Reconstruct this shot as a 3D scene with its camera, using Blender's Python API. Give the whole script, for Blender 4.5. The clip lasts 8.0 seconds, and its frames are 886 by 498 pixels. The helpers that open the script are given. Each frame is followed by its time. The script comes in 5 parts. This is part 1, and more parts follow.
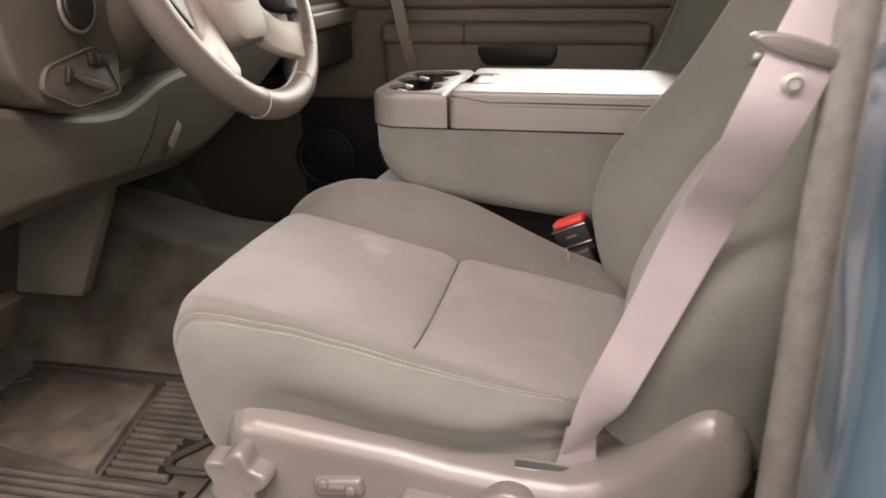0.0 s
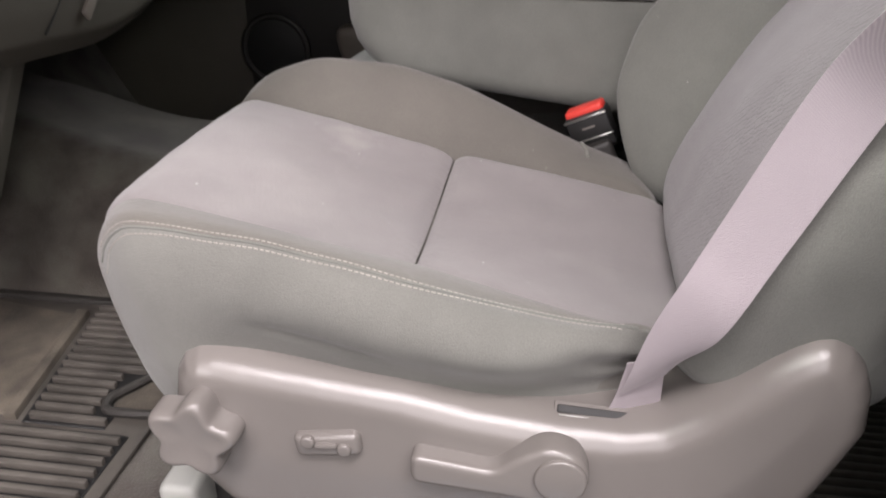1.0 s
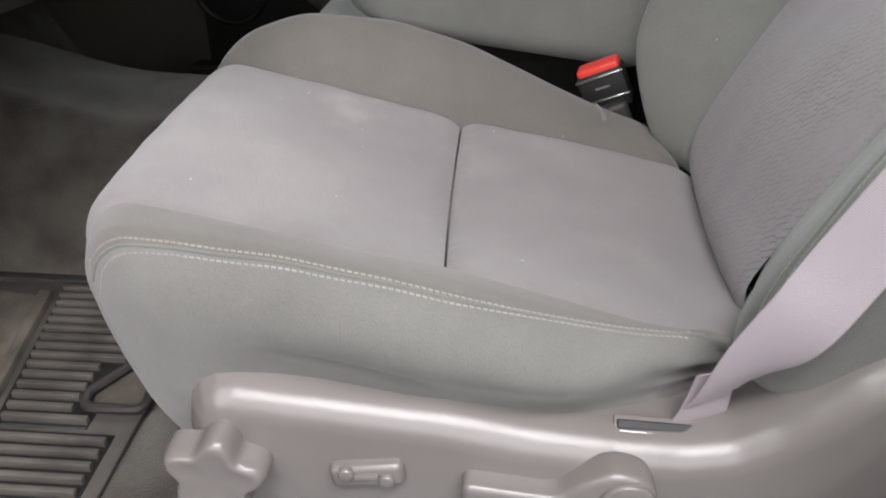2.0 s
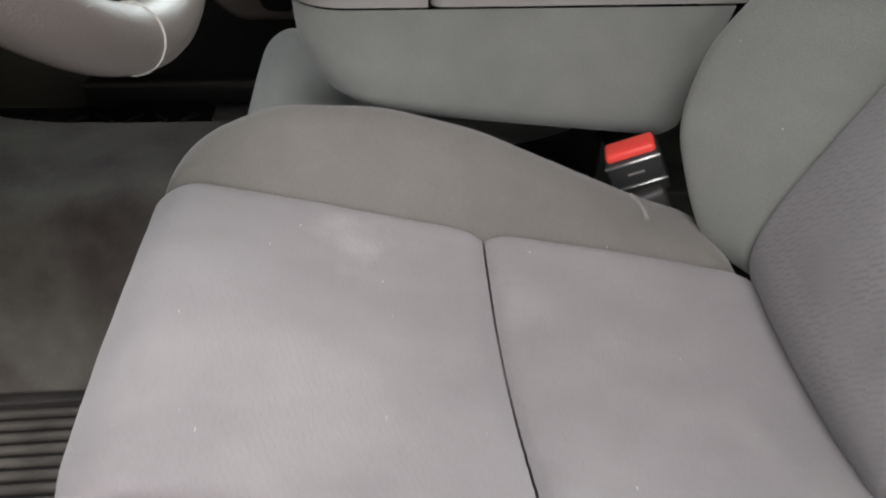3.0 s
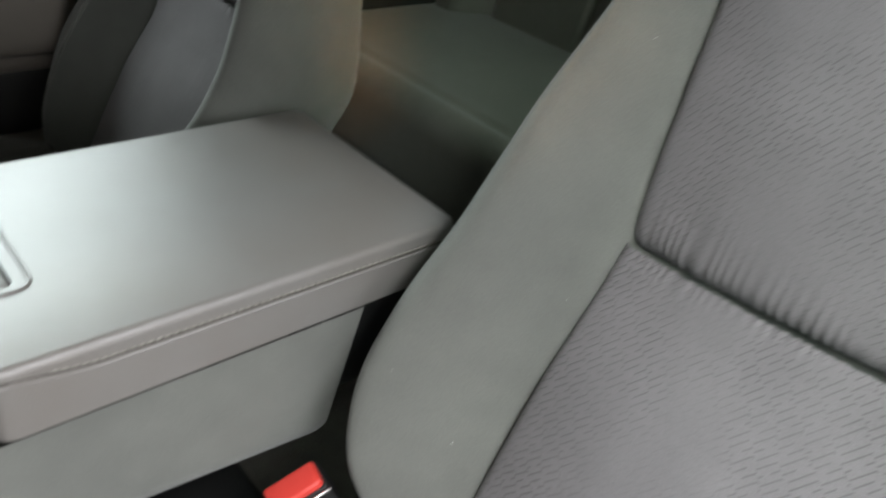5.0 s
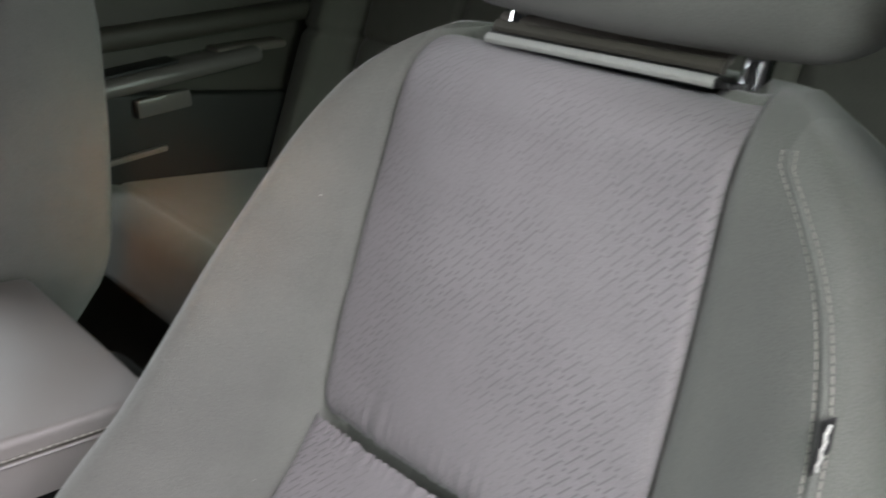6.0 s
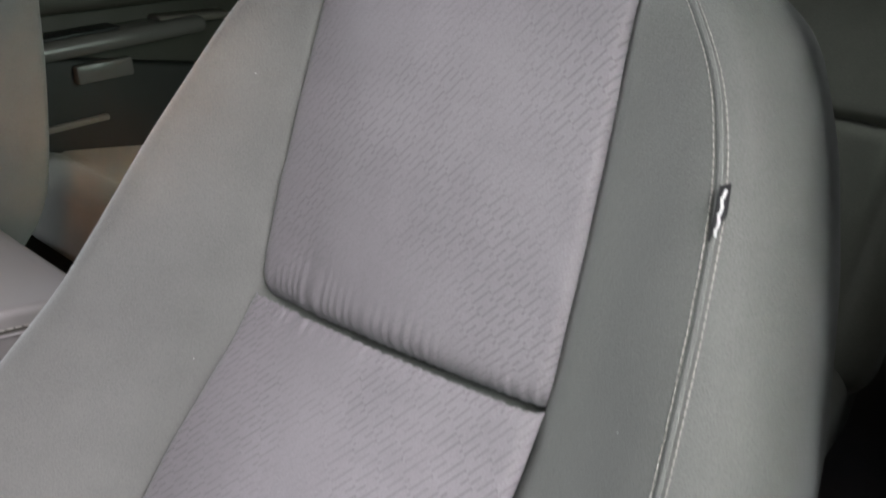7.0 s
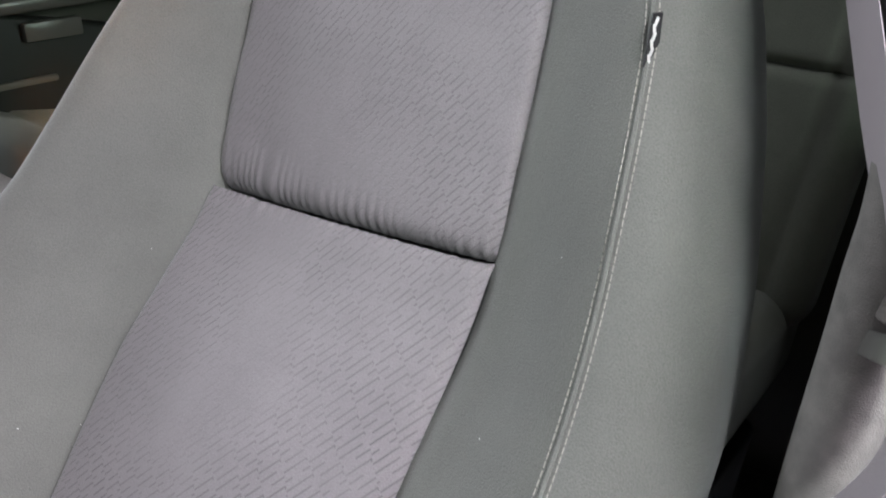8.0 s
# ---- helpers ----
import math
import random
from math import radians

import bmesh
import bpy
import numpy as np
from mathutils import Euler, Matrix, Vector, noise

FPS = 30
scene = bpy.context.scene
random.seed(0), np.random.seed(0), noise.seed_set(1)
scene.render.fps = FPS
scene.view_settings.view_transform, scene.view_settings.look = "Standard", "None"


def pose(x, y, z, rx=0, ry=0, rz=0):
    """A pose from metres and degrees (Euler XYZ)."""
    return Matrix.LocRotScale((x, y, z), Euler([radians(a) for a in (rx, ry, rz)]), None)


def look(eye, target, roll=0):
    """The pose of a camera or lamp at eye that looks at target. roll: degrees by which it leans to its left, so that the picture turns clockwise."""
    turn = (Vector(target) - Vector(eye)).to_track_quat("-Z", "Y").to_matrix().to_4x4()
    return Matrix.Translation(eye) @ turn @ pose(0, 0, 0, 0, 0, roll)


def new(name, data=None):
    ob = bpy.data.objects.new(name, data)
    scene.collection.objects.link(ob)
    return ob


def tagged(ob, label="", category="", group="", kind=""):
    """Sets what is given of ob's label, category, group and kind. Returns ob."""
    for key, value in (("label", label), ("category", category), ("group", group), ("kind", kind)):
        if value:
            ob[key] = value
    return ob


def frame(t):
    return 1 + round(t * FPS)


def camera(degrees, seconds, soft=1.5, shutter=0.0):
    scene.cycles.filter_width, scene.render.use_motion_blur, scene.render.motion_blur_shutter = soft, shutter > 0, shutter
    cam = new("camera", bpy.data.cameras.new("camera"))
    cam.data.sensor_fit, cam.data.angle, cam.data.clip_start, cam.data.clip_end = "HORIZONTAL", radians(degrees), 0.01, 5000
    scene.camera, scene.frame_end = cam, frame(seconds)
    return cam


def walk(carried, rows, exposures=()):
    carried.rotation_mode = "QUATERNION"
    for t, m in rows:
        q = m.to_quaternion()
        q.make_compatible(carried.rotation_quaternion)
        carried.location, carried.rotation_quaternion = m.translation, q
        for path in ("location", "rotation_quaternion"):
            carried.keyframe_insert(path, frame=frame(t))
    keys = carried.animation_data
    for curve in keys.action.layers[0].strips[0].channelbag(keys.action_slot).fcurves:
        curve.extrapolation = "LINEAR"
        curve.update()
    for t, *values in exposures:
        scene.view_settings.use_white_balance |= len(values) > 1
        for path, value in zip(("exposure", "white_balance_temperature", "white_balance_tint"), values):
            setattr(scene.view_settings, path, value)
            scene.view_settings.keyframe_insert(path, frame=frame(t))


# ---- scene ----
cam = camera(60.4, 8.0, soft=1.8, shutter=0.4)
PATH = [
    (0, (0.192, -0.985, 0.794), (-0.209, 0.842, 0.087), -0.9),
    (0.3, (0.139, -0.93, 0.764), (-0.209, 0.905, 0.047), -0.4),
    (0.5, (0.12, -0.897, 0.739), (-0.199, 0.934, 0.0), -0.3),
    (1, (0.102, -0.833, 0.707), (-0.143, 0.93, -0.206), 0.4),
    (1.2, (0.094, -0.811, 0.705), (-0.129, 0.926, -0.261), 0.3),
    (2.3, (-0.005, -0.715, 0.757), (-0.051, 0.919, -0.396), 0.2),
    (2.5, (-0.026, -0.672, 0.789), (-0.036, 0.925, -0.416), -0.4),
    (3, (-0.092, -0.536, 0.8), (0.076, 1.039, -0.421), 1.5),
    (3.5, (-0.101, -0.447, 0.817), (0.146, 1.081, -0.45), 2.3),
    (4, (-0.096, -0.362, 0.874), (0.272, 1.102, -0.438), 2.5),
    (4.2, (-0.076, -0.339, 0.9), (0.397, 1.11, -0.396), 2.6),
    (4.4, (-0.072, -0.308, 0.923), (0.601, 1.051, -0.38), 5.1),
    (4.5, (-0.071, -0.302, 0.922), (0.703, 1.04, -0.343), 5.6),
    (4.8, (-0.092, -0.272, 0.941), (1.008, 0.929, -0.218), 9.4),
    (5, (-0.085, -0.273, 0.953), (1.129, 0.893, -0.127), 9.6),
    (5.2, (-0.064, -0.282, 0.972), (1.206, 0.867, -0.061), 8.0),
    (6.3, (0.085, -0.387, 0.95), (1.581, 0.793, 0.34), 9.9),
    (6.5, (0.077, -0.393, 0.931), (1.59, 0.764, 0.322), 9.4),
    (7, (0.048, -0.417, 0.88), (1.585, 0.696, 0.249), 9.2),
    (7.5, (0.029, -0.441, 0.841), (1.607, 0.615, 0.211), 9.2),
    (8, (0.022, -0.453, 0.811), (1.627, 0.571, 0.2), 9.6),
]
EXPOSURES = [(0.0, 0.03, 7350, 22), (1.0, 0.12, 6500, 18), (2.5, -0.06, 6200, 12), (3.5, 0.06, 6200, 12), (4.0, 0.25, 6150, 9), (4.5, 0.25, 6100, 7), (5.0, 0.2, 6100, 7), (6.5, 0.44, 6100, 20), (8.0, 0.36, 6000, 18)]
walk(cam, [(t, look(eye, target, roll)) for t, eye, target, roll in PATH], EXPOSURES)

# ---- light: a dim workshop, lit through the open door and the far window; fills added ----
world = bpy.data.worlds.new("workshop")
scene.world = world
world.use_nodes = True
world.node_tree.nodes["Background"].inputs[0].default_value = (0.95, 1.0, 0.97, 1)
world.node_tree.nodes["Background"].inputs[1].default_value = 0.010


def area_lamp(name, eye, target, sx, sy, watts, color):
    data = bpy.data.lights.new(name, "AREA")
    data.shape, data.size, data.size_y, data.energy, data.color = "RECTANGLE", sx, sy, watts, color
    ob = new(name, data)
    ob.matrix_world = look(eye, target)
    return ob


area_lamp("workshop_opening", (0.22, -1.5, 1.1), (0.0, 0.0, 0.5), 1.2, 0.8, 12.5, (1.0, 0.955, 0.945))
# Added fill, no real source: brightens the footwell, spread kept off the backrest.
footwell_lamp = area_lamp("footwell_fill", (-0.95, -1.45, 1.1), (-0.75, 0.0, 0.2), 0.6, 0.6, 3.2, (1.0, 0.965, 0.93))
footwell_lamp.data.spread = math.radians(70)
area_lamp("ceiling_tube_light", (0.5, -1.55, 2.8), (0.35, -1.1, 0.0), 2.8, 0.5, 130, (1.0, 0.955, 0.935))
# Unseen orange beam, added to tint the rear bench; its source is unknown.
warm = area_lamp("warm_beam", (-0.30, -0.95, 1.29), (0.74, 0.85, 0.49), 0.10, 0.10, 0.045, (1.0, 0.5, 0.22))
warm.data.spread = math.radians(10)
area_lamp("far_window_light", (0.2, 1.95, 1.48), (0.2, 0.2, 1.30), 1.1, 1.2, 46, (0.93, 1.0, 0.95))
rear_light = area_lamp("rear_glass_daylight", (1.1, -1.1, 1.25), (0.78, -0.1, 0.75), 0.7, 0.5, 9.0, (0.94, 1.0, 0.90))
rear_light.data.spread = math.radians(62)
# Added narrow fill, no real source, to lift the backrest's outer bolster.
bolster_lamp = area_lamp("bolster_fill", (-0.5, -1.0, 1.4), (0.46, -0.39, 0.75), 0.4, 0.35, 1.05, (0.95, 1.0, 0.90))
bolster_lamp.data.spread = math.radians(46)
# Fill added on the cab side of the tinted pane, for bench and bolster edge.
bench_fill = area_lamp("rear_bench_fill", (0.90, -0.455, 1.10), (0.75, -0.15, 0.85), 0.5, 0.3, 1.2, (0.93, 1.0, 0.90))
bench_fill.data.spread = math.radians(110)

# ---- materials ----


def surface(name, col, col2=None, scale=12.0, rough=0.6, fine=900.0, bump=0.15, metal=0.0, blotch=0.12, sheen=0.0, rough_var=0.08, fleck=0.0):
    """Base colour broken by a broad and a fine noise, with a fine grain of relief."""
    m = bpy.data.materials.new(name)
    m.use_nodes = True
    nt = m.node_tree
    n, l = nt.nodes, nt.links
    b = n["Principled BSDF"]
    tc = n.new("ShaderNodeTexCoord")
    broad = n.new("ShaderNodeTexNoise")
    broad.inputs["Scale"].default_value, broad.inputs["Detail"].default_value = scale, 6
    grain = n.new("ShaderNodeTexNoise")
    grain.inputs["Scale"].default_value, grain.inputs["Detail"].default_value = fine, 2
    l.new(tc.outputs["Object"], broad.inputs["Vector"])
    l.new(tc.outputs["Object"], grain.inputs["Vector"])
    col2 = col2 or tuple(c * (1 - 2 * blotch) for c in col)
    ramp = n.new("ShaderNodeValToRGB")
    ramp.color_ramp.elements[0].position, ramp.color_ramp.elements[1].position = 0.3, 0.7
    ramp.color_ramp.elements[0].color, ramp.color_ramp.elements[1].color = (*col2, 1), (*col, 1)
    l.new(broad.outputs["Fac"], ramp.inputs["Fac"])
    l.new(ramp.outputs["Color"], b.inputs["Base Color"])
    if fleck:
        # threads: a fine pepper of lighter and darker points, and a softer one of hand's size
        pepper = n.new("ShaderNodeMapRange")
        pepper.inputs["From Min"].default_value, pepper.inputs["From Max"].default_value = 0.3, 0.7
        pepper.inputs["To Min"].default_value, pepper.inputs["To Max"].default_value = 1 - fleck, 1 + fleck
        l.new(grain.outputs["Fac"], pepper.inputs["Value"])
        soil = n.new("ShaderNodeTexNoise")
        soil.inputs["Scale"].default_value, soil.inputs["Detail"].default_value = 34.0, 5
        l.new(tc.outputs["Object"], soil.inputs["Vector"])
        dull = n.new("ShaderNodeMapRange")
        dull.inputs["To Min"].default_value, dull.inputs["To Max"].default_value = 0.90, 1.08
        l.new(soil.outputs["Fac"], dull.inputs["Value"])
        both = n.new("ShaderNodeMath")
        both.operation = "MULTIPLY"
        l.new(pepper.outputs["Result"], both.inputs[0])
        l.new(dull.outputs["Result"], both.inputs[1])
        worn_mix = n.new("ShaderNodeMix")
        worn_mix.data_type, worn_mix.blend_type = "RGBA", "MULTIPLY"
        worn_mix.inputs["Factor"].default_value = 1.0
        l.new(ramp.outputs["Color"], worn_mix.inputs["A"])
        l.new(both.outputs[0], worn_mix.inputs["B"])
        l.new(worn_mix.outputs["Result"], b.inputs["Base Color"])
    rr = n.new("ShaderNodeMapRange")
    rr.inputs["To Min"].default_value, rr.inputs["To Max"].default_value = rough - rough_var, rough + rough_var
    l.new(broad.outputs["Fac"], rr.inputs["Value"])
    l.new(rr.outputs["Result"], b.inputs["Roughness"])
    bp = n.new("ShaderNodeBump")
    bp.inputs["Strength"].default_value, bp.inputs["Distance"].default_value = bump, 0.002
    l.new(grain.outputs["Fac"], bp.inputs["Height"])
    l.new(bp.outputs["Normal"], b.inputs["Normal"])
    b.inputs["Metallic"].default_value = metal
    b.inputs["Sheen Weight"].default_value = sheen
    return m


def woven(name, col, dark, length, row, angle, bump=0.5, width=0.1, ink=0.8, stain=(0.5, 0.48, 0.46), stain_amount=0.3, smudge=None):
    """Cloth with fine slanting ribs that jog sideways in steps, laid by the patch's own metres, with pale worn marks."""
    m = surface(name, col, None, 9.0, 0.88, 1100.0, 0.3, 0.0, 0.07, 0.25, 0.06, 0.10)
    nt = m.node_tree
    n, l = nt.nodes, nt.links
    b = n["Principled BSDF"]
    tc = n.new("ShaderNodeTexCoord")

    def op(kind, a, c=None):
        k = n.new("ShaderNodeMath")
        k.operation = kind
        for sock, val in zip(k.inputs, (a, c)):
            if val is None:
                continue
            if isinstance(val, (int, float)):
                sock.default_value = val
            else:
                l.new(val, sock)
        return k.outputs[0]
    mp = n.new("ShaderNodeMapping")
    mp.inputs["Rotation"].default_value = (0, 0, radians(angle))
    l.new(tc.outputs["UV"], mp.inputs["Vector"])
    wob = n.new("ShaderNodeTexNoise")
    wob.inputs["Scale"].default_value = 18.0
    l.new(tc.outputs["UV"], wob.inputs["Vector"])
    xyz = n.new("ShaderNodeSeparateXYZ")
    l.new(mp.outputs["Vector"], xyz.inputs[0])
    u, v = xyz.outputs[0], op("ADD", xyz.outputs[1], op("MULTIPLY", wob.outputs["Fac"], 0.0012))
    lag = n.new("ShaderNodeTexNoise")
    lag.inputs["Scale"].default_value, lag.inputs["Detail"].default_value = 26.0, 1
    l.new(tc.outputs["UV"], lag.inputs["Vector"])
    along_rib = op("ADD", op("DIVIDE", u, length), op("MULTIPLY", lag.outputs["Fac"], 0.9))
    jog = op("MULTIPLY", op("FLOOR", along_rib), 0.42)
    w = op("ADD", op("DIVIDE", v, row), jog)
    f = op("FRACT", w)
    dash = op("FRACT", op("ADD", op("MULTIPLY", along_rib, 0.5), op("MULTIPLY", op("FLOOR", w), 0.37)))
    soft_line = op("MINIMUM", op("MAXIMUM", op("MULTIPLY", op("SUBTRACT", 0.5 * width + 0.07, op("ABSOLUTE", op("SUBTRACT", f, 0.5))), 8.0), 0.0), 1.0)
    line = op("MULTIPLY", soft_line, op("LESS_THAN", dash, 0.8))
    end = op("MULTIPLY", op("MULTIPLY", op("LESS_THAN", op("FRACT", along_rib), 0.05), op("LESS_THAN", op("ABSOLUTE", op("SUBTRACT", f, 0.35)), 0.15)), op("LESS_THAN", dash, 0.3))
    rib = op("MAXIMUM", line, end)
    wear = n.new("ShaderNodeTexNoise")
    wear.inputs["Scale"].default_value, wear.inputs["Detail"].default_value = 11.0, 4
    l.new(tc.outputs["UV"], wear.inputs["Vector"])
    wk = n.new("ShaderNodeMapRange")
    wk.inputs["From Min"].default_value, wk.inputs["From Max"].default_value = 0.38, 0.62
    wk.inputs["To Min"].default_value, wk.inputs["To Max"].default_value = 0.12, 1.0
    l.new(wear.outputs["Fac"], wk.inputs["Value"])
    amount = op("MULTIPLY", op("MULTIPLY", rib, wk.outputs["Result"]), ink)
    src = b.inputs["Base Color"].links[0].from_socket
    worn = n.new("ShaderNodeTexNoise")
    worn.inputs["Scale"].default_value, worn.inputs["Detail"].default_value = 7.0, 8
    l.new(tc.outputs["UV"], worn.inputs["Vector"])
    wr = n.new("ShaderNodeMapRange")
    wr.inputs["From Min"].default_value, wr.inputs["From Max"].default_value = 0.52, 0.75
    wr.inputs["To Max"].default_value = stain_amount
    l.new(worn.outputs["Fac"], wr.inputs["Value"])
    stained = wr.outputs["Result"]
    if smudge:
        # one larger pale mark round a point of the patch, ragged at its rim
        far = n.new("ShaderNodeVectorMath")
        far.operation = "DISTANCE"
        far.inputs[1].default_value = (smudge[0], smudge[1], 0)
        l.new(tc.outputs["UV"], far.inputs[0])
        ragged = n.new("ShaderNodeTexNoise")
        ragged.inputs["Scale"].default_value, ragged.inputs["Detail"].default_value = 30.0, 6
        l.new(tc.outputs["UV"], ragged.inputs["Vector"])
        edge = op("ADD", op("DIVIDE", far.outputs["Value"], smudge[2]), op("MULTIPLY", ragged.outputs["Fac"], 2.2))
        mark = n.new("ShaderNodeMapRange")
        mark.inputs["From Min"].default_value, mark.inputs["From Max"].default_value = 1.9, 1.25
        mark.inputs["To Max"].default_value = smudge[3]
        l.new(edge, mark.inputs["Value"])
        stained = op("MAXIMUM", stained, mark.outputs["Result"])
    ms = n.new("ShaderNodeMix")
    ms.data_type = "RGBA"
    ms.inputs["B"].default_value = (*stain, 1)
    l.new(stained, ms.inputs["Factor"])
    l.new(src, ms.inputs["A"])
    mx = n.new("ShaderNodeMix")
    mx.data_type = "RGBA"
    mx.inputs["B"].default_value = (*dark, 1)
    l.new(amount, mx.inputs["Factor"])
    l.new(ms.outputs["Result"], mx.inputs["A"])
    l.new(mx.outputs["Result"], b.inputs["Base Color"])
    bp = n.new("ShaderNodeBump")
    bp.invert = True
    bp.inputs["Strength"].default_value, bp.inputs["Distance"].default_value = bump, 0.0012
    l.new(amount, bp.inputs["Height"])
    l.new(b.inputs["Normal"].links[0].from_socket, bp.inputs["Normal"])
    l.new(bp.outputs["Normal"], b.inputs["Normal"])
    return m


def two_cloths(name, first, second):
    """first where past_seam is below zero, second above it."""
    m = surface(name, second, None, 8.0, 0.92, 1100, 0.35, 0, 0.11, 0.3, 0.05, 0.13)
    n, l = m.node_tree.nodes, m.node_tree.links
    b = n["Principled BSDF"]
    src = b.inputs["Base Color"].links[0].from_socket
    at = n.new("ShaderNodeAttribute")
    at.attribute_name = "past_seam"
    pick = n.new("ShaderNodeMath")
    pick.operation = "GREATER_THAN"
    pick.inputs[1].default_value = 0.0
    l.new(at.outputs["Fac"], pick.inputs[0])
    ratio = n.new("ShaderNodeMix")
    ratio.data_type = "RGBA"
    ratio.blend_type = "MULTIPLY"
    ratio.inputs["B"].default_value = (*[a / c for a, c in zip(first, second)], 1)
    inv = n.new("ShaderNodeMath")
    inv.operation = "SUBTRACT"
    inv.inputs[0].default_value = 1.0
    l.new(pick.outputs[0], inv.inputs[1])
    l.new(inv.outputs[0], ratio.inputs["Factor"])
    l.new(src, ratio.inputs["A"])
    l.new(ratio.outputs["Result"], b.inputs["Base Color"])
    return m


CLOTH = surface("grey_bolster_cloth", (0.188, 0.194, 0.174), None, 8.0, 0.92, 1100, 0.35, 0, 0.12, 0.3, 0.05, 0.13)
CLOTH_REAR = surface("rear_bench_cloth", (0.21, 0.205, 0.175), None, 6.0, 0.92, 900, 0.35, 0, 0.07, 0.3, 0.05, 0.12)
CLOTH_SEAT = two_cloths("seat_cover_cloths", (0.190, 0.190, 0.172), (0.158, 0.148, 0.130))
CLOTH_BACK = two_cloths("back_cover_cloths", (0.188, 0.192, 0.172), (0.150, 0.154, 0.136))
WEAVE_SEAT = woven("ribbed_seat_cloth", (0.265, 0.245, 0.243), (0.21, 0.195, 0.19), 0.014, 0.0048, 62, 0.22, 0.13, 0.45, (0.42, 0.40, 0.38), 0.3, (-0.11, 0.235, 0.045, 0.45))
# Upper panel's ribbed cloth again, ribs inked darker for the gloom low on the back.
WEAVE_LOW = woven("ribbed_lower_back_cloth", (0.258, 0.239, 0.248), (0.075, 0.069, 0.073), 0.014, 0.0047, 50, 0.4, 0.17, 0.65, (0.4, 0.38, 0.38), 0.1)
WEAVE_BACK = woven("ribbed_back_cloth", (0.262, 0.243, 0.252), (0.085, 0.078, 0.083), 0.013, 0.0046, 50, 0.35, 0.16, 0.55, (0.4, 0.38, 0.38), 0.12)
VINYL = surface("grained_vinyl", (0.255, 0.25, 0.24), (0.215, 0.197, 0.18), 6.0, 0.30, 1100, 0.25, 0, 0.05, 0, 0.03)
VINYL.node_tree.nodes["Principled BSDF"].inputs["Specular IOR Level"].default_value = 0.9
PLASTIC = surface("satin_grey_plastic", (0.20, 0.184, 0.171), None, 8.0, 0.24, 1300, 0.10, 0, 0.05, 0, 0.02)
TRIM_DARK = surface("dark_pillar_trim", (0.06, 0.06, 0.058), None, 8.0, 0.5, 900, 0.2, 0, 0.05)
PLASTIC.node_tree.nodes["Principled BSDF"].inputs["Specular IOR Level"].default_value = 0.7
PLASTIC_LIGHT = surface("pale_grey_plastic", (0.42, 0.43, 0.40), None, 8.0, 0.36, 1300, 0.1, 0, 0.05)
DASH = surface("dark_dash_plastic", (0.092, 0.084, 0.068), None, 5.0, 0.55, 700, 0.3, 0, 0.1)
DASH_MID = surface("brown_grey_door_plastic", (0.25, 0.22, 0.19), None, 5.0, 0.5, 700, 0.3, 0, 0.08)
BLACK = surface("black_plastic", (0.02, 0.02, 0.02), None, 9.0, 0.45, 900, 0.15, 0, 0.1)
RUBBER = surface("worn_black_rubber", (0.05, 0.046, 0.041), (0.025, 0.023, 0.021), 14.0, 0.6, 500, 0.4, 0, 0.2)
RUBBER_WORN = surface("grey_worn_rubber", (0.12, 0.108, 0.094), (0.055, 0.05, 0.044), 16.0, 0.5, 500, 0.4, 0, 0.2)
RUBBER_DUSTY = surface("dusty_rubber", (0.17, 0.148, 0.118), (0.065, 0.058, 0.05), 22.0, 0.4, 350, 0.5, 0, 0.2)
CARPET = surface("grey_carpet", (0.135, 0.128, 0.105), (0.05, 0.039, 0.033), 13.0, 0.98, 450, 1.0, 0, 0.2, 0.3)
BELT = surface("lilac_grey_webbing", (0.45, 0.40, 0.42), None, 20.0, 0.7, 1500, 0.4, 0, 0.04, 0.2)
wv = BELT.node_tree.nodes.new("ShaderNodeTexWave")
wv.bands_direction = "DIAGONAL"
wv.inputs["Scale"].default_value, wv.inputs["Distortion"].default_value = 400.0, 0.4
BELT.node_tree.links.new(BELT.node_tree.nodes["Texture Coordinate"].outputs["Object"], wv.inputs["Vector"])
rib_mix = BELT.node_tree.nodes.new("ShaderNodeMix")
rib_mix.data_type, rib_mix.blend_type = "RGBA", "MULTIPLY"
rib_mix.inputs["B"].default_value = (0.80, 0.79, 0.81, 1)
belt_b = BELT.node_tree.nodes["Principled BSDF"]
BELT.node_tree.links.new(wv.outputs["Fac"], rib_mix.inputs["Factor"])
BELT.node_tree.links.new(belt_b.inputs["Base Color"].links[0].from_socket, rib_mix.inputs["A"])
BELT.node_tree.links.new(rib_mix.outputs["Result"], belt_b.inputs["Base Color"])
SCUFF = surface("scuffed_cloth", (0.245, 0.245, 0.22), None, 40.0, 0.9, 1100, 0.3)
THREAD = surface("pale_thread", (0.41, 0.39, 0.35), None, 60.0, 0.8, 2000, 0.1)
CHROME = surface("chrome", (0.85, 0.85, 0.85), None, 20.0, 0.12, 800, 0.01, 1.0, 0.02)
STEEL = surface("dull_steel", (0.5, 0.5, 0.48), None, 30.0, 0.35, 900, 0.05, 1.0, 0.1)
RED = surface("red_button_plastic", (0.75, 0.06, 0.045), None, 30.0, 0.38, 900, 0.04, 0, 0.04)
LEATHER = surface("grey_leather", (0.13, 0.113, 0.10), None, 14.0, 0.30, 900, 0.3, 0, 0.06)
SILVER = surface("silver_paint", (0.33, 0.29, 0.25), None, 20.0, 0.45, 900, 0.03, 0.1, 0.04)
PAINT = surface("blue_grey_body_paint", (0.11, 0.19, 0.26), None, 6.0, 0.16, 300, 0.01, 0.35, 0.06)
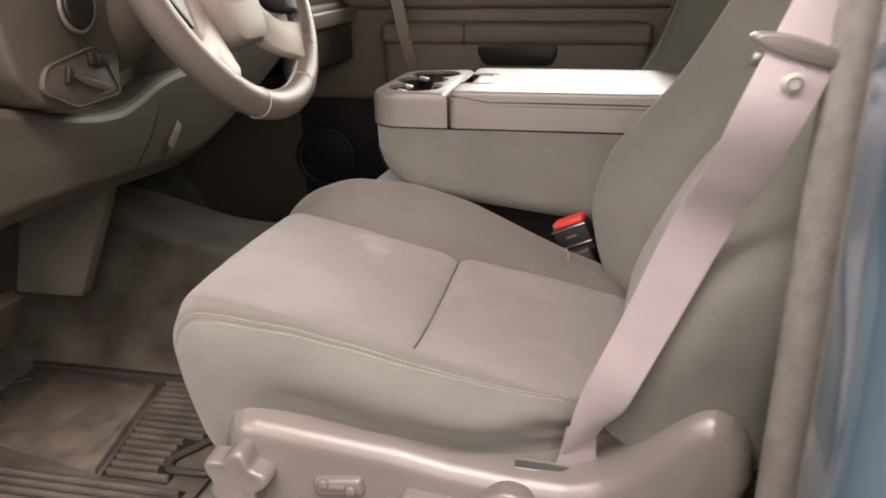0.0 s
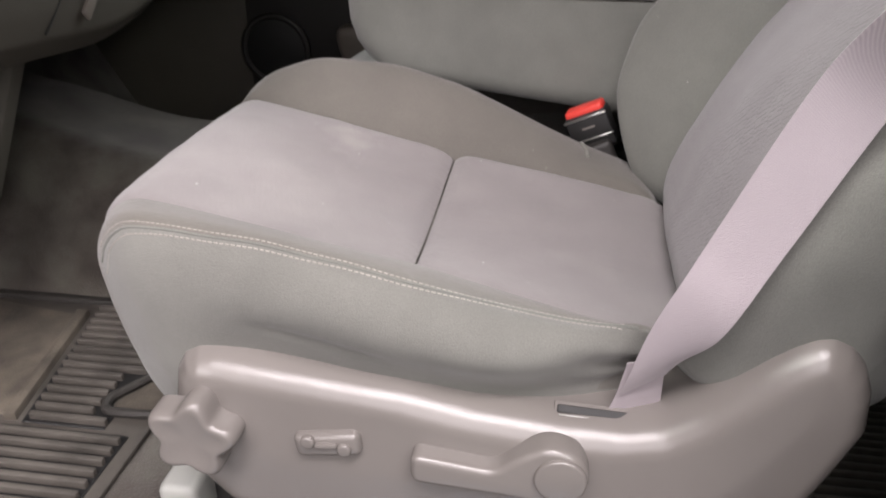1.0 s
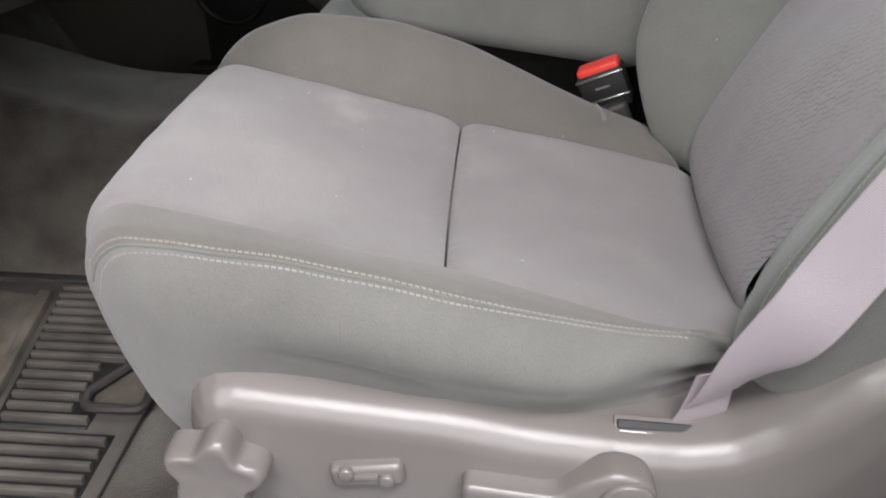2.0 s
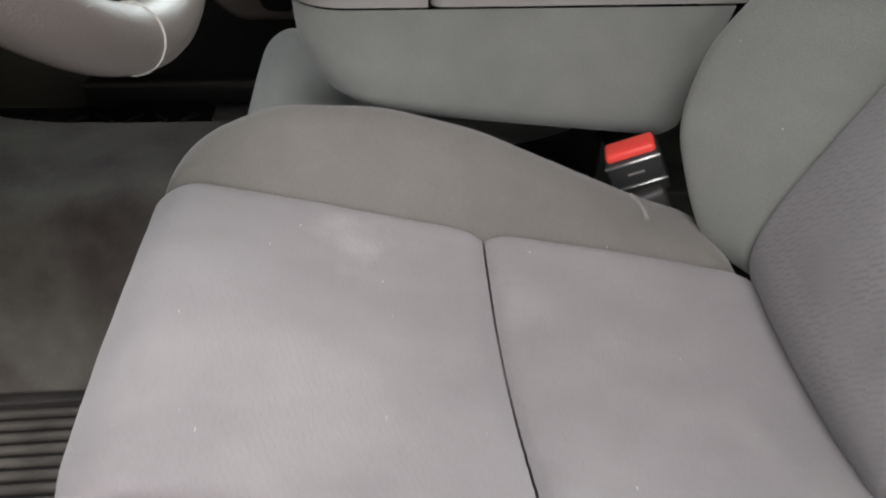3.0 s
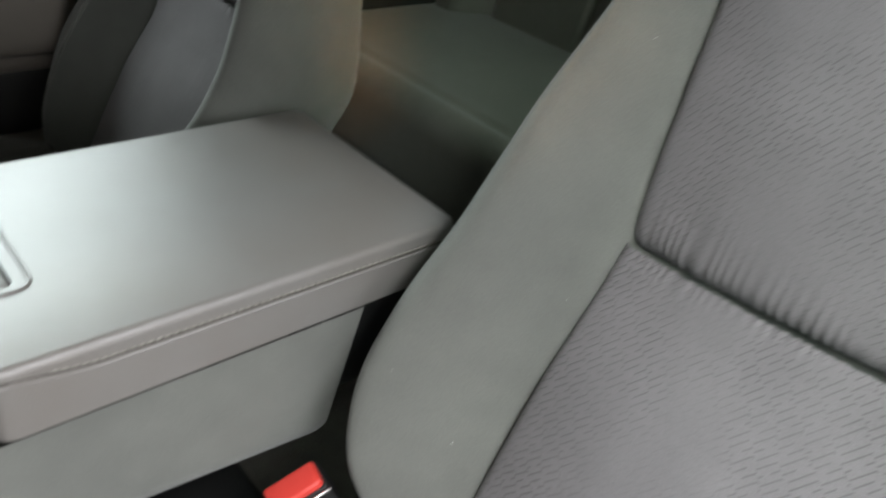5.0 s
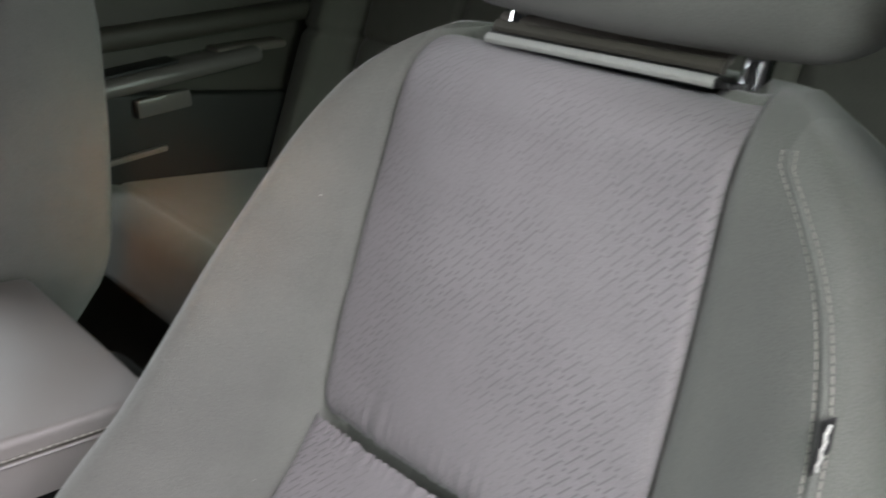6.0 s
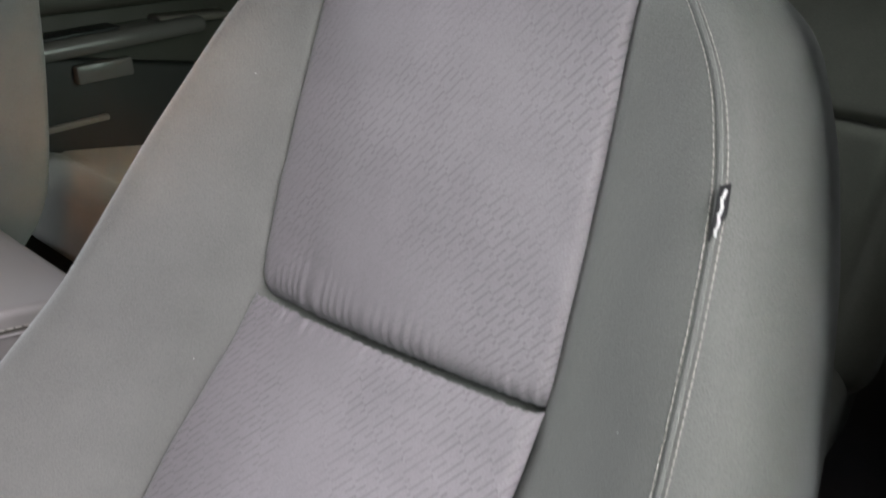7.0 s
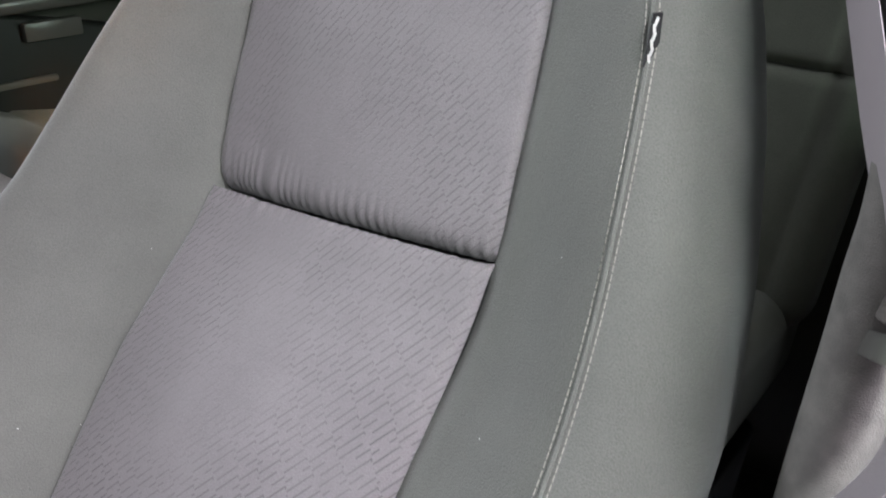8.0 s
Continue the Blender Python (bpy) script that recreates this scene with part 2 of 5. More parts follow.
PAINT.node_tree.nodes["Principled BSDF"].inputs["Coat Weight"].default_value = 1.0
LOWER_GREY = surface("grey_lower_trim", (0.19, 0.182, 0.155), None, 7.0, 0.7, 700, 0.3, 0, 0.1)
LOWER_TRIM = surface("black_lower_trim", (0.028, 0.026, 0.024), None, 7.0, 0.5, 700, 0.3, 0, 0.1)
HEADLINER = surface("headliner_cloth", (0.27, 0.26, 0.235), None, 8.0, 0.95, 900, 0.3)
SEAL = surface("weatherstrip_cloth", (0.25, 0.235, 0.22), (0.17, 0.16, 0.15), 90.0, 0.9, 1500, 0.4)
CONCRETE = surface("workshop_concrete", (0.42, 0.41, 0.39), None, 1.5, 0.8, 200, 0.2)
LABEL = surface("pale_print", (0.75, 0.75, 0.72), None, 30.0, 0.6, 900, 0.02)
PRIVACY = surface("dark_privacy_glass", (0.012, 0.014, 0.013), None, 4.0, 0.08, 100, 0.0, 0, 0.02, 0, 0.02)


def tinted_glass(name, tint):
    """A dark pane that lets a little of the daylight through."""
    m = bpy.data.materials.new(name)
    m.use_nodes = True
    n, l = m.node_tree.nodes, m.node_tree.links
    clear = n.new("ShaderNodeBsdfTransparent")
    clear.inputs[0].default_value = (*tint, 1)
    gloss = n.new("ShaderNodeBsdfGlossy")
    gloss.inputs["Roughness"].default_value = 0.03
    fr = n.new("ShaderNodeFresnel")
    mix = n.new("ShaderNodeMixShader")
    l.new(fr.outputs[0], mix.inputs[0])
    l.new(clear.outputs[0], mix.inputs[1])
    l.new(gloss.outputs[0], mix.inputs[2])
    l.new(mix.outputs[0], n["Material Output"].inputs["Surface"])
    return m


GLASS_NEAR = tinted_glass("green_tinted_glass", (0.18, 0.22, 0.185))

# ---- building helpers ----
ORIGIN = {}


def thing(name, at, label, category, group="", kind=""):
    ob = new(name)
    ob.location = at
    ob.empty_display_size = 0.05
    ORIGIN[ob.name] = Vector(at)
    return tagged(ob, label, category, group, kind)


def part(name, bm, material, parent=None, label="", sharp=40):
    """One mesh object; points are given in the place's own metres."""
    base = ORIGIN.get(parent.name, Vector()) if parent else Vector()
    bmesh.ops.recalc_face_normals(bm, faces=bm.faces)
    bmesh.ops.translate(bm, verts=bm.verts, vec=-base)
    data = bpy.data.meshes.new(name)
    bm.to_mesh(data)
    bm.free()
    data.materials.append(material)
    for p in data.polygons:
        p.use_smooth = len(p.vertices) < 7
    data.set_sharp_from_angle(angle=radians(sharp))
    ob = new(name, data)
    if parent:
        ob.parent = parent
    ORIGIN[ob.name] = base
    if label:
        ob["label"] = label
    return ob


def curve_of(*pairs):
    xs, ys = [p[0] for p in pairs], [p[1] for p in pairs]

    def f(v):
        return float(np.interp(v, xs, ys))
    return f


def smooth_curve(*pairs):
    """A soft line through the pairs (monotone pieces blended by smoothing)."""
    xs, ys = np.array([p[0] for p in pairs], float), np.array([p[1] for p in pairs], float)
    dense = np.linspace(xs[0], xs[-1], 400)
    vals = np.interp(dense, xs, ys)
    width = max(3, int(400 / len(xs) * 0.7)) | 1
    pad = width // 2
    padded = np.concatenate([2 * vals[0] - vals[pad:0:-1], vals, 2 * vals[-1] - vals[-2:-pad - 2:-1]])
    soft = np.convolve(padded, np.ones(width) / width, mode="valid")

    def f(v):
        return float(np.interp(v, dense, soft))
    return f


def step(a, b, v):
    s = min(1.0, max(0.0, (v - a) / (b - a)))
    return s * s * (3 - 2 * s)


def join(bm, other, m=None):
    data = bpy.data.meshes.new("piece")
    if m is not None:
        bmesh.ops.transform(other, matrix=m, verts=other.verts)
    other.to_mesh(data)
    other.free()
    bm.from_mesh(data)
    bpy.data.meshes.remove(data)
    return bm


def rbox(size, at=(0, 0, 0), r=0.005, seg=3, m=None):
    bm = bmesh.new()
    bmesh.ops.create_cube(bm, size=1)
    bmesh.ops.scale(bm, vec=size, verts=bm.verts)
    if r > 0:
        bmesh.ops.bevel(bm, geom=bm.edges[:], offset=min(r, 0.49 * min(size)), segments=seg, affect="EDGES", profile=0.5)
    if m is not None:
        bmesh.ops.transform(bm, matrix=m, verts=bm.verts)
    bmesh.ops.translate(bm, vec=at, verts=bm.verts)
    return bm


def cyl(r, depth, m=None, at=(0, 0, 0), r2=None, sides=28, bevel=0.0):
    bm = bmesh.new()
    bmesh.ops.create_cone(bm, cap_ends=True, segments=sides, radius1=r, radius2=r if r2 is None else r2, depth=depth)
    if bevel:
        rims = [e for e in bm.edges if abs(e.verts[0].co.z - e.verts[1].co.z) < 1e-6]
        bmesh.ops.bevel(bm, geom=rims, offset=bevel, segments=3, affect="EDGES", profile=0.5)
    if m is not None:
        bmesh.ops.transform(bm, matrix=m, verts=bm.verts)
    bmesh.ops.translate(bm, vec=at, verts=bm.verts)
    return bm


def prism(outline, depth, bevel=0.004, seg=3, m=None):
    """An outline in local x, y pushed along local z by depth (centred), edges rounded."""
    bm = bmesh.new()
    face = bm.faces.new([bm.verts.new((u, v, -depth / 2)) for u, v in outline])
    out = bmesh.ops.extrude_face_region(bm, geom=[face])
    bmesh.ops.translate(bm, vec=(0, 0, depth), verts=[v for v in out["geom"] if isinstance(v, bmesh.types.BMVert)])
    bmesh.ops.recalc_face_normals(bm, faces=bm.faces)
    if bevel:
        rims = [e for e in bm.edges if abs(e.verts[0].co.z - e.verts[1].co.z) < 1e-6]
        bmesh.ops.bevel(bm, geom=rims, offset=bevel, segments=seg, affect="EDGES", profile=0.5, clamp_overlap=True)
    if m is not None:
        bmesh.ops.transform(bm, matrix=m, verts=bm.verts)
    return bm


# local x, y, z of an outline in the x-z plane, pushed along y
SIDEWAYS = Matrix(((1, 0, 0, 0), (0, 0, -1, 0), (0, 1, 0, 0), (0, 0, 0, 1)))


def rounded(points, r, n=5):
    """Round the corners of a closed outline."""
    out = []
    k = len(points)
    for i in range(k):
        p, a, b = Vector(points[i]), Vector(points[i - 1]), Vector(points[(i + 1) % k])
        ra = min(r, (a - p).length * 0.45, (b - p).length * 0.45)
        s, e = p + (a - p).normalized() * ra, p + (b - p).normalized() * ra
        for j in range(n + 1):
            w = j / n
            q = s * (1 - w) ** 2 + p * 2 * w * (1 - w) + e * w ** 2
            out.append((q.x, q.y))
    return out


def tube(points, radius, sides=10, closed=False, flat=1.0):
    """A round bar along points."""
    bm = bmesh.new()
    pts = [Vector(p) for p in points]
    n = len(pts)
    rings = []
    normal = None
    for i, p in enumerate(pts):
        a = pts[(i - 1) % n] if closed or i > 0 else p
        b = pts[(i + 1) % n] if closed or i < n - 1 else p
        d = (b - a).normalized()
        if normal is None:
            normal = d.orthogonal().normalized()
        normal = (normal - d * normal.dot(d)).normalized()
        side = d.cross(normal)
        r = radius(i / max(1, n - 1)) if callable(radius) else radius
        rings.append([bm.verts.new(p + r * (math.cos(2 * math.pi * j / sides) * normal + flat * math.sin(2 * math.pi * j / sides) * side)) for j in range(sides)])
    for i in range(n if closed else n - 1):
        u, v = rings[i], rings[(i + 1) % n]
        shift = 0
        if closed and i == n - 1:
            shift = min(range(sides), key=lambda s: (u[0].co - v[s].co).length)
        for j in range(sides):
            bm.faces.new((u[j], u[(j + 1) % sides], v[(j + 1 + shift) % sides], v[(j + shift) % sides]))
    if not closed:
        bm.faces.new(rings[0][::-1])
        bm.faces.new(rings[-1])
    return bm


def spline(points, n=24):
    """Catmull-Rom through the points."""
    p = [Vector(q) for q in points]
    p = [2 * p[0] - p[1]] + p + [2 * p[-1] - p[-2]]
    out = []
    for i in range(1, len(p) - 2):
        for j in range(n):
            t = j / n
            out.append(0.5 * (2 * p[i] + (p[i + 1] - p[i - 1]) * t + (2 * p[i - 1] - 5 * p[i] + 4 * p[i + 1] - p[i + 2]) * t * t + (3 * p[i] - p[i - 1] - 3 * p[i + 1] + p[i + 2]) * t ** 3))
    return out + [p[-2]]


def strap(points, widths, thick, across):
    """A flat band along points; across(i, s) gives the unit vector over its width."""
    bm = bmesh.new()
    rows = []
    n = len(points)
    for i, p in enumerate(points):
        p = Vector(p)
        a, b = Vector(points[max(0, i - 1)]), Vector(points[min(n - 1, i + 1)])
        s = i / (n - 1)
        w = across(s).normalized()
        nor = (b - a).normalized().cross(w).normalized()
        hw = (widths(s) if callable(widths) else widths) / 2
        rows.append([bm.verts.new(p + w * hw * u + nor * thick * v * (0.3 if abs(u) > 0.97 else 1)) for u, v in
                     ((-1, 0.5), (-0.9, 0.5), (-0.4, 0.5), (0, 0.5), (0.4, 0.5), (0.9, 0.5), (1, 0.5), (1, -0.5), (0.9, -0.5), (0, -0.5), (-0.9, -0.5), (-1, -0.5))])
    for u, v in zip(rows, rows[1:]):
        for j in range(12):
            bm.faces.new((u[j], u[(j + 1) % 12], v[(j + 1) % 12], v[j]))
    bm.faces.new(rows[0])
    bm.faces.new(rows[-1])
    return bm


def patch(fn, nu, nv, uv_fn=None):
    """A sheet from fn(u, v), u and v in 0..1, with its own metres as UV."""
    bm = bmesh.new()
    lay = bm.loops.layers.uv.new("metres")
    vs = [[bm.verts.new(fn(i / nu, j / nv)) for j in range(nv + 1)] for i in range(nu + 1)]
    for i in range(nu):
        for j in range(nv):
            idx = ((i, j), (i + 1, j), (i + 1, j + 1), (i, j + 1))
            f = bm.faces.new([vs[a][b] for a, b in idx])
            for lp, (a, b) in zip(f.loops, idx):
                lp[lay].uv = uv_fn(a / nu, b / nv) if uv_fn else (a / nu, b / nv)
    return bm


def cushion(half, r, counts, fn):
    """A box with rounded edges, its points then laid by fn(x, y, z)."""
    axes = []
    for h, n in zip(half, counts):
        k = 6
        edge = [r * math.tan(math.radians(45) * i / k) for i in range(1, k + 1)]
        mid = [-(h - r) + 2 * (h - r) * i / n for i in range(n + 1)]
        axes.append([-(h - r) - e for e in edge[::-1]] + mid + [(h - r) + e for e in edge])
    bm = bmesh.new()
    made = {}

    def vert(i, j, k):
        if (i, j, k) not in made:
            p = Vector((axes[0][i], axes[1][j], axes[2][k]))
            inner = Vector([max(-(h - r), min(h - r, c)) for h, c in zip(half, p)])
            d = p - inner
            if d.length > 1e-9:
                p = inner + d.normalized() * r
            made[(i, j, k)] = bm.verts.new(fn(*p))
        return made[(i, j, k)]
    n0, n1, n2 = (len(a) - 1 for a in axes)
    for i in range(n0):
        for j in range(n1):
            for k in (0, n2):
                bm.faces.new((vert(i, j, k), vert(i + 1, j, k), vert(i + 1, j + 1, k), vert(i, j + 1, k)))
    for i in range(n0):
        for k in range(n2):
            for j in (0, n1):
                bm.faces.new((vert(i, j, k), vert(i + 1, j, k), vert(i + 1, j, k + 1), vert(i, j, k + 1)))
    for j in range(n1):
        for k in range(n2):
            for i in (0, n0):
                bm.faces.new((vert(i, j, k), vert(i, j + 1, k), vert(i, j + 1, k + 1), vert(i, j, k + 1)))
    return bm


def plate_with_hole(outer, hole, top, bottom, hole_depth, bevel=0.0, closed=True):
    """A slab with an opening whose walls go down by hole_depth. Outlines in x, y."""
    bm = bmesh.new()

    def loop(pts, z):
        vs = [bm.verts.new((x, y, z)) for x, y in pts]
        return vs, [bm.edges.new((vs[i], vs[(i + 1) % len(vs)])) for i in range(len(vs))]
    steps = 4
    rings = []
    c = Vector((sum(p[0] for p in outer) / len(outer), sum(p[1] for p in outer) / len(outer)))

    def inset(pts, d):
        out = []
        k = len(pts)
        for i in range(k):
            a, b, p = Vector(pts[i - 1]), Vector(pts[(i + 1) % k]), Vector(pts[i])
            t = (b - a).normalized()
            nor = Vector((-t.y, t.x))
            if nor.dot(c - p) < 0:
                nor = -nor
            out.append(tuple(p + nor * d))
        return out
    for i in range(steps + 1):
        a = math.pi / 2 * i / steps
        rings.append(loop(inset(outer, bevel * (1 - math.cos(a))), top - bevel + bevel * math.sin(a)))
    base, _ = loop(outer, bottom)
    stack = [base] + [r[0] for r in rings]
    for u, v in zip(stack, stack[1:]):
        for i in range(len(u)):
            bm.faces.new((u[i], u[(i + 1) % len(u)], v[(i + 1) % len(u)], v[i]))
    edges = list(rings[-1][1])
    if hole:
        hv, he = loop(hole, top)
        edges += he
        lo = [bm.verts.new((x, y, top - hole_depth)) for x, y in hole]
        for i in range(len(hv)):
            bm.faces.new((hv[i], lo[i], lo[(i + 1) % len(hv)], hv[(i + 1) % len(hv)]))
        if closed:
            bm.faces.new(lo)
    bmesh.ops.triangle_fill(bm, edges=edges, use_beauty=True)
    bm.faces.new(base)
    return bm


def along(points, pitch):
    """Evenly spaced (point, direction) pairs on a line."""
    pts = [Vector(p) for p in points]
    out, carry = [], 0.0
    for a, b in zip(pts, pts[1:]):
        d = (b - a).length
        while carry < d:
            out.append((a + (b - a) * carry / d, (b - a).normalized()))
            carry += pitch
        carry -= d
    return out


def stitches(points, pitch=0.007, length=0.0045, r=0.0007):
    bm = bmesh.new()
    for p, d in along(points, pitch):
        m = Matrix.Translation(p) @ d.to_track_quat("X", "Z").to_matrix().to_4x4()
        join(bm, rbox((length, 2 * r, 1.4 * r), (0, 0, 0), 0), m)
    return bm

# ---- the cab's shell ----
FLOOR = 0.05


def hump(y):
    return 0.21 * step(0.13, 0.30, y) * (1 - step(0.49, 0.56, y))


def floor_height(x, y):
    toe = 0.35 * step(-0.85, -1.15, x) if x < -0.85 else 0.0
    wear = 0.004 * noise.noise(Vector((x * 7, y * 7, 1)))
    return FLOOR + hump(y) * (1 - 0.75 * step(-0.20, 0.1, x) + 0.35 * step(-0.52, -0.9, x)) + toe + wear


tagged(part("floor", patch(lambda u, v: (-1.2 + 2.75 * u, -0.5 + 1.5 * v, floor_height(-1.2 + 2.75 * u, -0.5 + 1.5 * v)), 140, 100), CARPET), "worn grey carpet over the cab floor and its hump", "carpet", kind="structure")
tagged(part("ground", rbox((30, 30, 0.1), (0, 0, -0.66), 0), CONCRETE), "plain concrete workshop floor under the truck", "ground", kind="structure")
tagged(part("ceiling", rbox((2.3, 1.36, 0.03), (0.5, 0.245, 1.36), 0.012), HEADLINER), "plain cloth headliner of the cab", "headliner", kind="structure")
tagged(part("firewall", rbox((0.03, 1.5, 0.95), (-1.19, 0.245, 0.45), 0), DASH), "dark firewall behind the dash", "firewall", kind="structure")
tagged(part("wall_rear", rbox((0.03, 1.5, 0.85), (1.5, 0.245, 0.42), 0), DASH_MID), "plain rear wall of the cab", "cab wall", kind="structure")

# rocker under the open door, blue pillar with its inner trim
rocker = thing("rocker_sill", (0.0, -0.52, 0.0), "grey plastic sill plate with ribs below the open door", "door sill")
part("sill_plate", rbox((1.5, 0.085, 0.035), (-0.35, -0.49, 0.055), 0.012), PLASTIC, rocker)
part("sill_body", rbox((2.6, 0.10, 0.25), (0.1, -0.56, -0.08), 0.03), PAINT, rocker)
for i in range(9):
    part("rib", rbox((0.14, 0.004, 0.006), (0.46, -0.44 + 0.012 * i, 0.062), 0.0015, 1), RUBBER, rocker)

pillar = thing("door_pillar", (0.42, -0.52, 0.0), "blue painted door pillar with grey inner trim", "door pillar")


def pillar_y(z):
    return -0.50 + 0.12 * step(0.55, 1.25, z)


def trim_y(z):
    return -0.50 + 0.22 * step(0.6, 1.2, z)


def pillar_fn(x0, x1, y_off0, y_off1, lean=pillar_y):
    def f(u, v):
        z = 0.02 + 1.33 * u
        a = 2 * math.pi * v
        cx, cy = (x0 + x1) / 2 + 0.05 * step(0.6, 1.3, z), lean(z) + (y_off0 + y_off1) / 2
        ca, sa = math.cos(a), math.sin(a)
        q = 4.0
        s = (abs(ca) ** q + abs(sa) ** q) ** (-1 / q)
        return (cx + s * ca * (x1 - x0) / 2, cy + s * sa * (y_off1 - y_off0) / 2, z)
    return f


part("body_panel", patch(pillar_fn(0.324, 0.56, -0.14, -0.012), 30, 40), PAINT, pillar)
part("inner_trim", patch(pillar_fn(0.355, 0.55, -0.03, 0.028, trim_y), 30, 40), TRIM_DARK, pillar, "dark plastic trim")
part("weatherstrip", tube(spline([(0.338, -0.475, 0.05), (0.339, -0.462, 0.4), (0.342, -0.450, 0.62), (0.344, -0.446, 0.73), (0.351, -0.440, 0.80), (0.378, -0.40, 1.0), (0.40, -0.33, 1.33)], 8), 0.017, 14), SEAL, pillar, "cloth-covered rubber door seal")
part("jamb_flange", patch(pillar_fn(0.385, 0.44, -0.16, -0.13), 30, 30), PAINT, pillar)
part("striker", rbox((0.03, 0.012, 0.016), (0.40, -0.655, 0.52), 0.004), STEEL, pillar)
tagged(pillar)

# the rear door on the open side, shut
rear_left = thing("rear_door_near_side", (1.0, -0.5, 0.0), "grey rear door panel on the open side", "door panel")
part("panel", rbox((0.95, 0.06, 0.72), (1.03, -0.52, 0.45), 0.02), DASH_MID, rear_left)
part("upper_ledge", rbox((0.95, 0.05, 0.05), (1.03, -0.475, 0.785), 0.016, 3), DASH_MID, rear_left)
part("window_header", rbox((0.98, 0.10, 0.05), (1.03, -0.475, 1.35), 0.01), DASH_MID, rear_left)

tagged(part("kick_panel_far", rbox((0.62, 0.04, 0.95), (-0.93, 0.985, 0.42), 0.01), DASH), "brown-grey kick panel beside the far footwell", "kick panel", kind="structure")
tagged(part("kick_panel_near", rbox((0.36, 0.04, 0.95), (-1.03, -0.50, 0.42), 0.01), DASH), "dark kick panel beside the near footwell", "kick panel", kind="structure")
tagged(part("scuttle", rbox((0.7, 1.5, 0.02), (-0.86, 0.245, 0.905), 0), DASH), "dark top of the dash below the windscreen", "dash top", kind="structure")
far_pillar = thing("far_door_pillar", (0.45, 0.97, 0.0), "grey trimmed door pillar on the far side", "door pillar")
part("inner_trim", rbox((0.24, 0.06, 1.33), (0.46, 1.0, 0.68), 0.02), DASH_MID, far_pillar)
part("belt_webbing", rbox((0.045, 0.004, 0.75), (0.46, 0.962, 0.85), 0.001, 1), BELT, far_pillar)

part("privacy_glass", rbox((0.9, 0.01, 0.55), (1.03, -0.47, 1.06), 0.002, 1), GLASS_NEAR, rear_left, "dark tinted glass")
tagged(part("window_1", rbox((0.01, 1.4, 0.5), (1.45, 0.245, 1.08), 0.002, 1), PRIVACY), "dark tinted rear window of the cab", "window", kind="structure")
tagged(part("window_2", rbox((0.9, 0.01, 0.52), (0.98, 0.99, 1.08), 0.002, 1), PRIVACY), "dark tinted glass of the far rear door", "window", kind="structure")

from mathutils.bvhtree import BVHTree

# ---- front seats ----
yo = smooth_curve((-0.30, -0.345), (-0.22, -0.380), (0.0, -0.397), (0.08, -0.393), (0.15, -0.372), (0.2, -0.352), (0.27, -0.342))
yi = smooth_curve((-0.30, 0.055), (-0.25, 0.09), (-0.2, 0.116), (-0.1, 0.128), (0.0, 0.12), (0.1, 0.095), (0.2, 0.055), (0.27, 0.035))
seam_in = smooth_curve((-0.30, 0.034), (-0.246, 0.029), (0.0, 0.0), (0.14, -0.021), (0.22, -0.037), (0.27, -0.042))
seam_out = smooth_curve((-0.30, -0.278), (-0.25, -0.284), (-0.18, -0.287), (-0.12, -0.291), (-0.06, -0.293), (0.01, -0.290), (0.08, -0.307), (0.15, -0.325), (0.2, -0.325), (0.27, -0.315))
base_z = smooth_curve((-0.30, 0.452), (-0.24, 0.452), (-0.15, 0.436), (0.0, 0.409), (0.1, 0.398), (0.27, 0.376))
stitch_y = smooth_curve((-0.28, -0.318), (-0.25, -0.338), (-0.22, -0.350), (-0.19, -0.358), (-0.15, -0.363), (-0.07, -0.366), (0.0, -0.366), (0.05, -0.361), (0.13, -0.350), (0.2, -0.338))
bolster_rise = smooth_curve((-0.30, 0.0), (-0.25, 0.014), (-0.19, 0.042), (-0.08, 0.056), (0.0, 0.05), (0.05, 0.036), (0.1, 0.021), (0.15, 0.010), (0.2, 0.004), (0.27, 0.0))
outer_rise = smooth_curve((-0.30, 0.0), (-0.25, 0.010), (-0.19, 0.021), (-0.1, 0.031), (-0.02, 0.030), (0.06, 0.017), (0.13, 0.008), (0.27, 0.004))


def seat_top(x, y, zone):
    """Height of the cover; zone -1 is the outer bolster, 1 the inner one, 0 the bed under the middle cloth."""
    z = base_z(x)
    if zone > 0:
        s = (y - seam_in(x)) / (yi(x) - seam_in(x))
        z += bolster_rise(x) * math.sin(math.pi * min(1, max(0, s)) ** 1.25)
        z += 0.004 * (1 - math.exp(-s * 0.11 / 0.008)) - 0.008 * math.exp(-(s * 0.11 / 0.007) ** 2)
    elif zone < 0:
        s = (seam_out(x) - y) / (seam_out(x) - yo(x))
        z += outer_rise(x) * math.sin(math.pi / 2 * min(1, max(0, s) / 0.8))
        z += 0.004 * (1 - math.exp(-s * 0.1 / 0.008)) - 0.008 * math.exp(-(s * 0.1 / 0.007) ** 2)
    else:
        z -= 0.028
    return z


def three_lanes(p, half, a, b, y0, ya, yb, y1):
    """Lays p in -half..half over y0..y1 so that a and b fall on the seams ya and yb; gives y and its zone."""
    if p <= a + 1e-6:
        return y0 + (p + half) / (a + half) * (ya - y0), -1
    if p >= b - 1e-6:
        return yb + (p - b) / (half - b) * (y1 - yb), 1
    return ya + (p - a) / (b - a) * (yb - ya), 0


SEAT_BOTTOM = 0.25


def corner_back(x, y):
    """How far the rounded front corners stand back."""
    return step(-0.05, -0.27, x) * (0.045 * step(-0.24, -0.40, y) + 0.03 * step(0.03, 0.13, y))


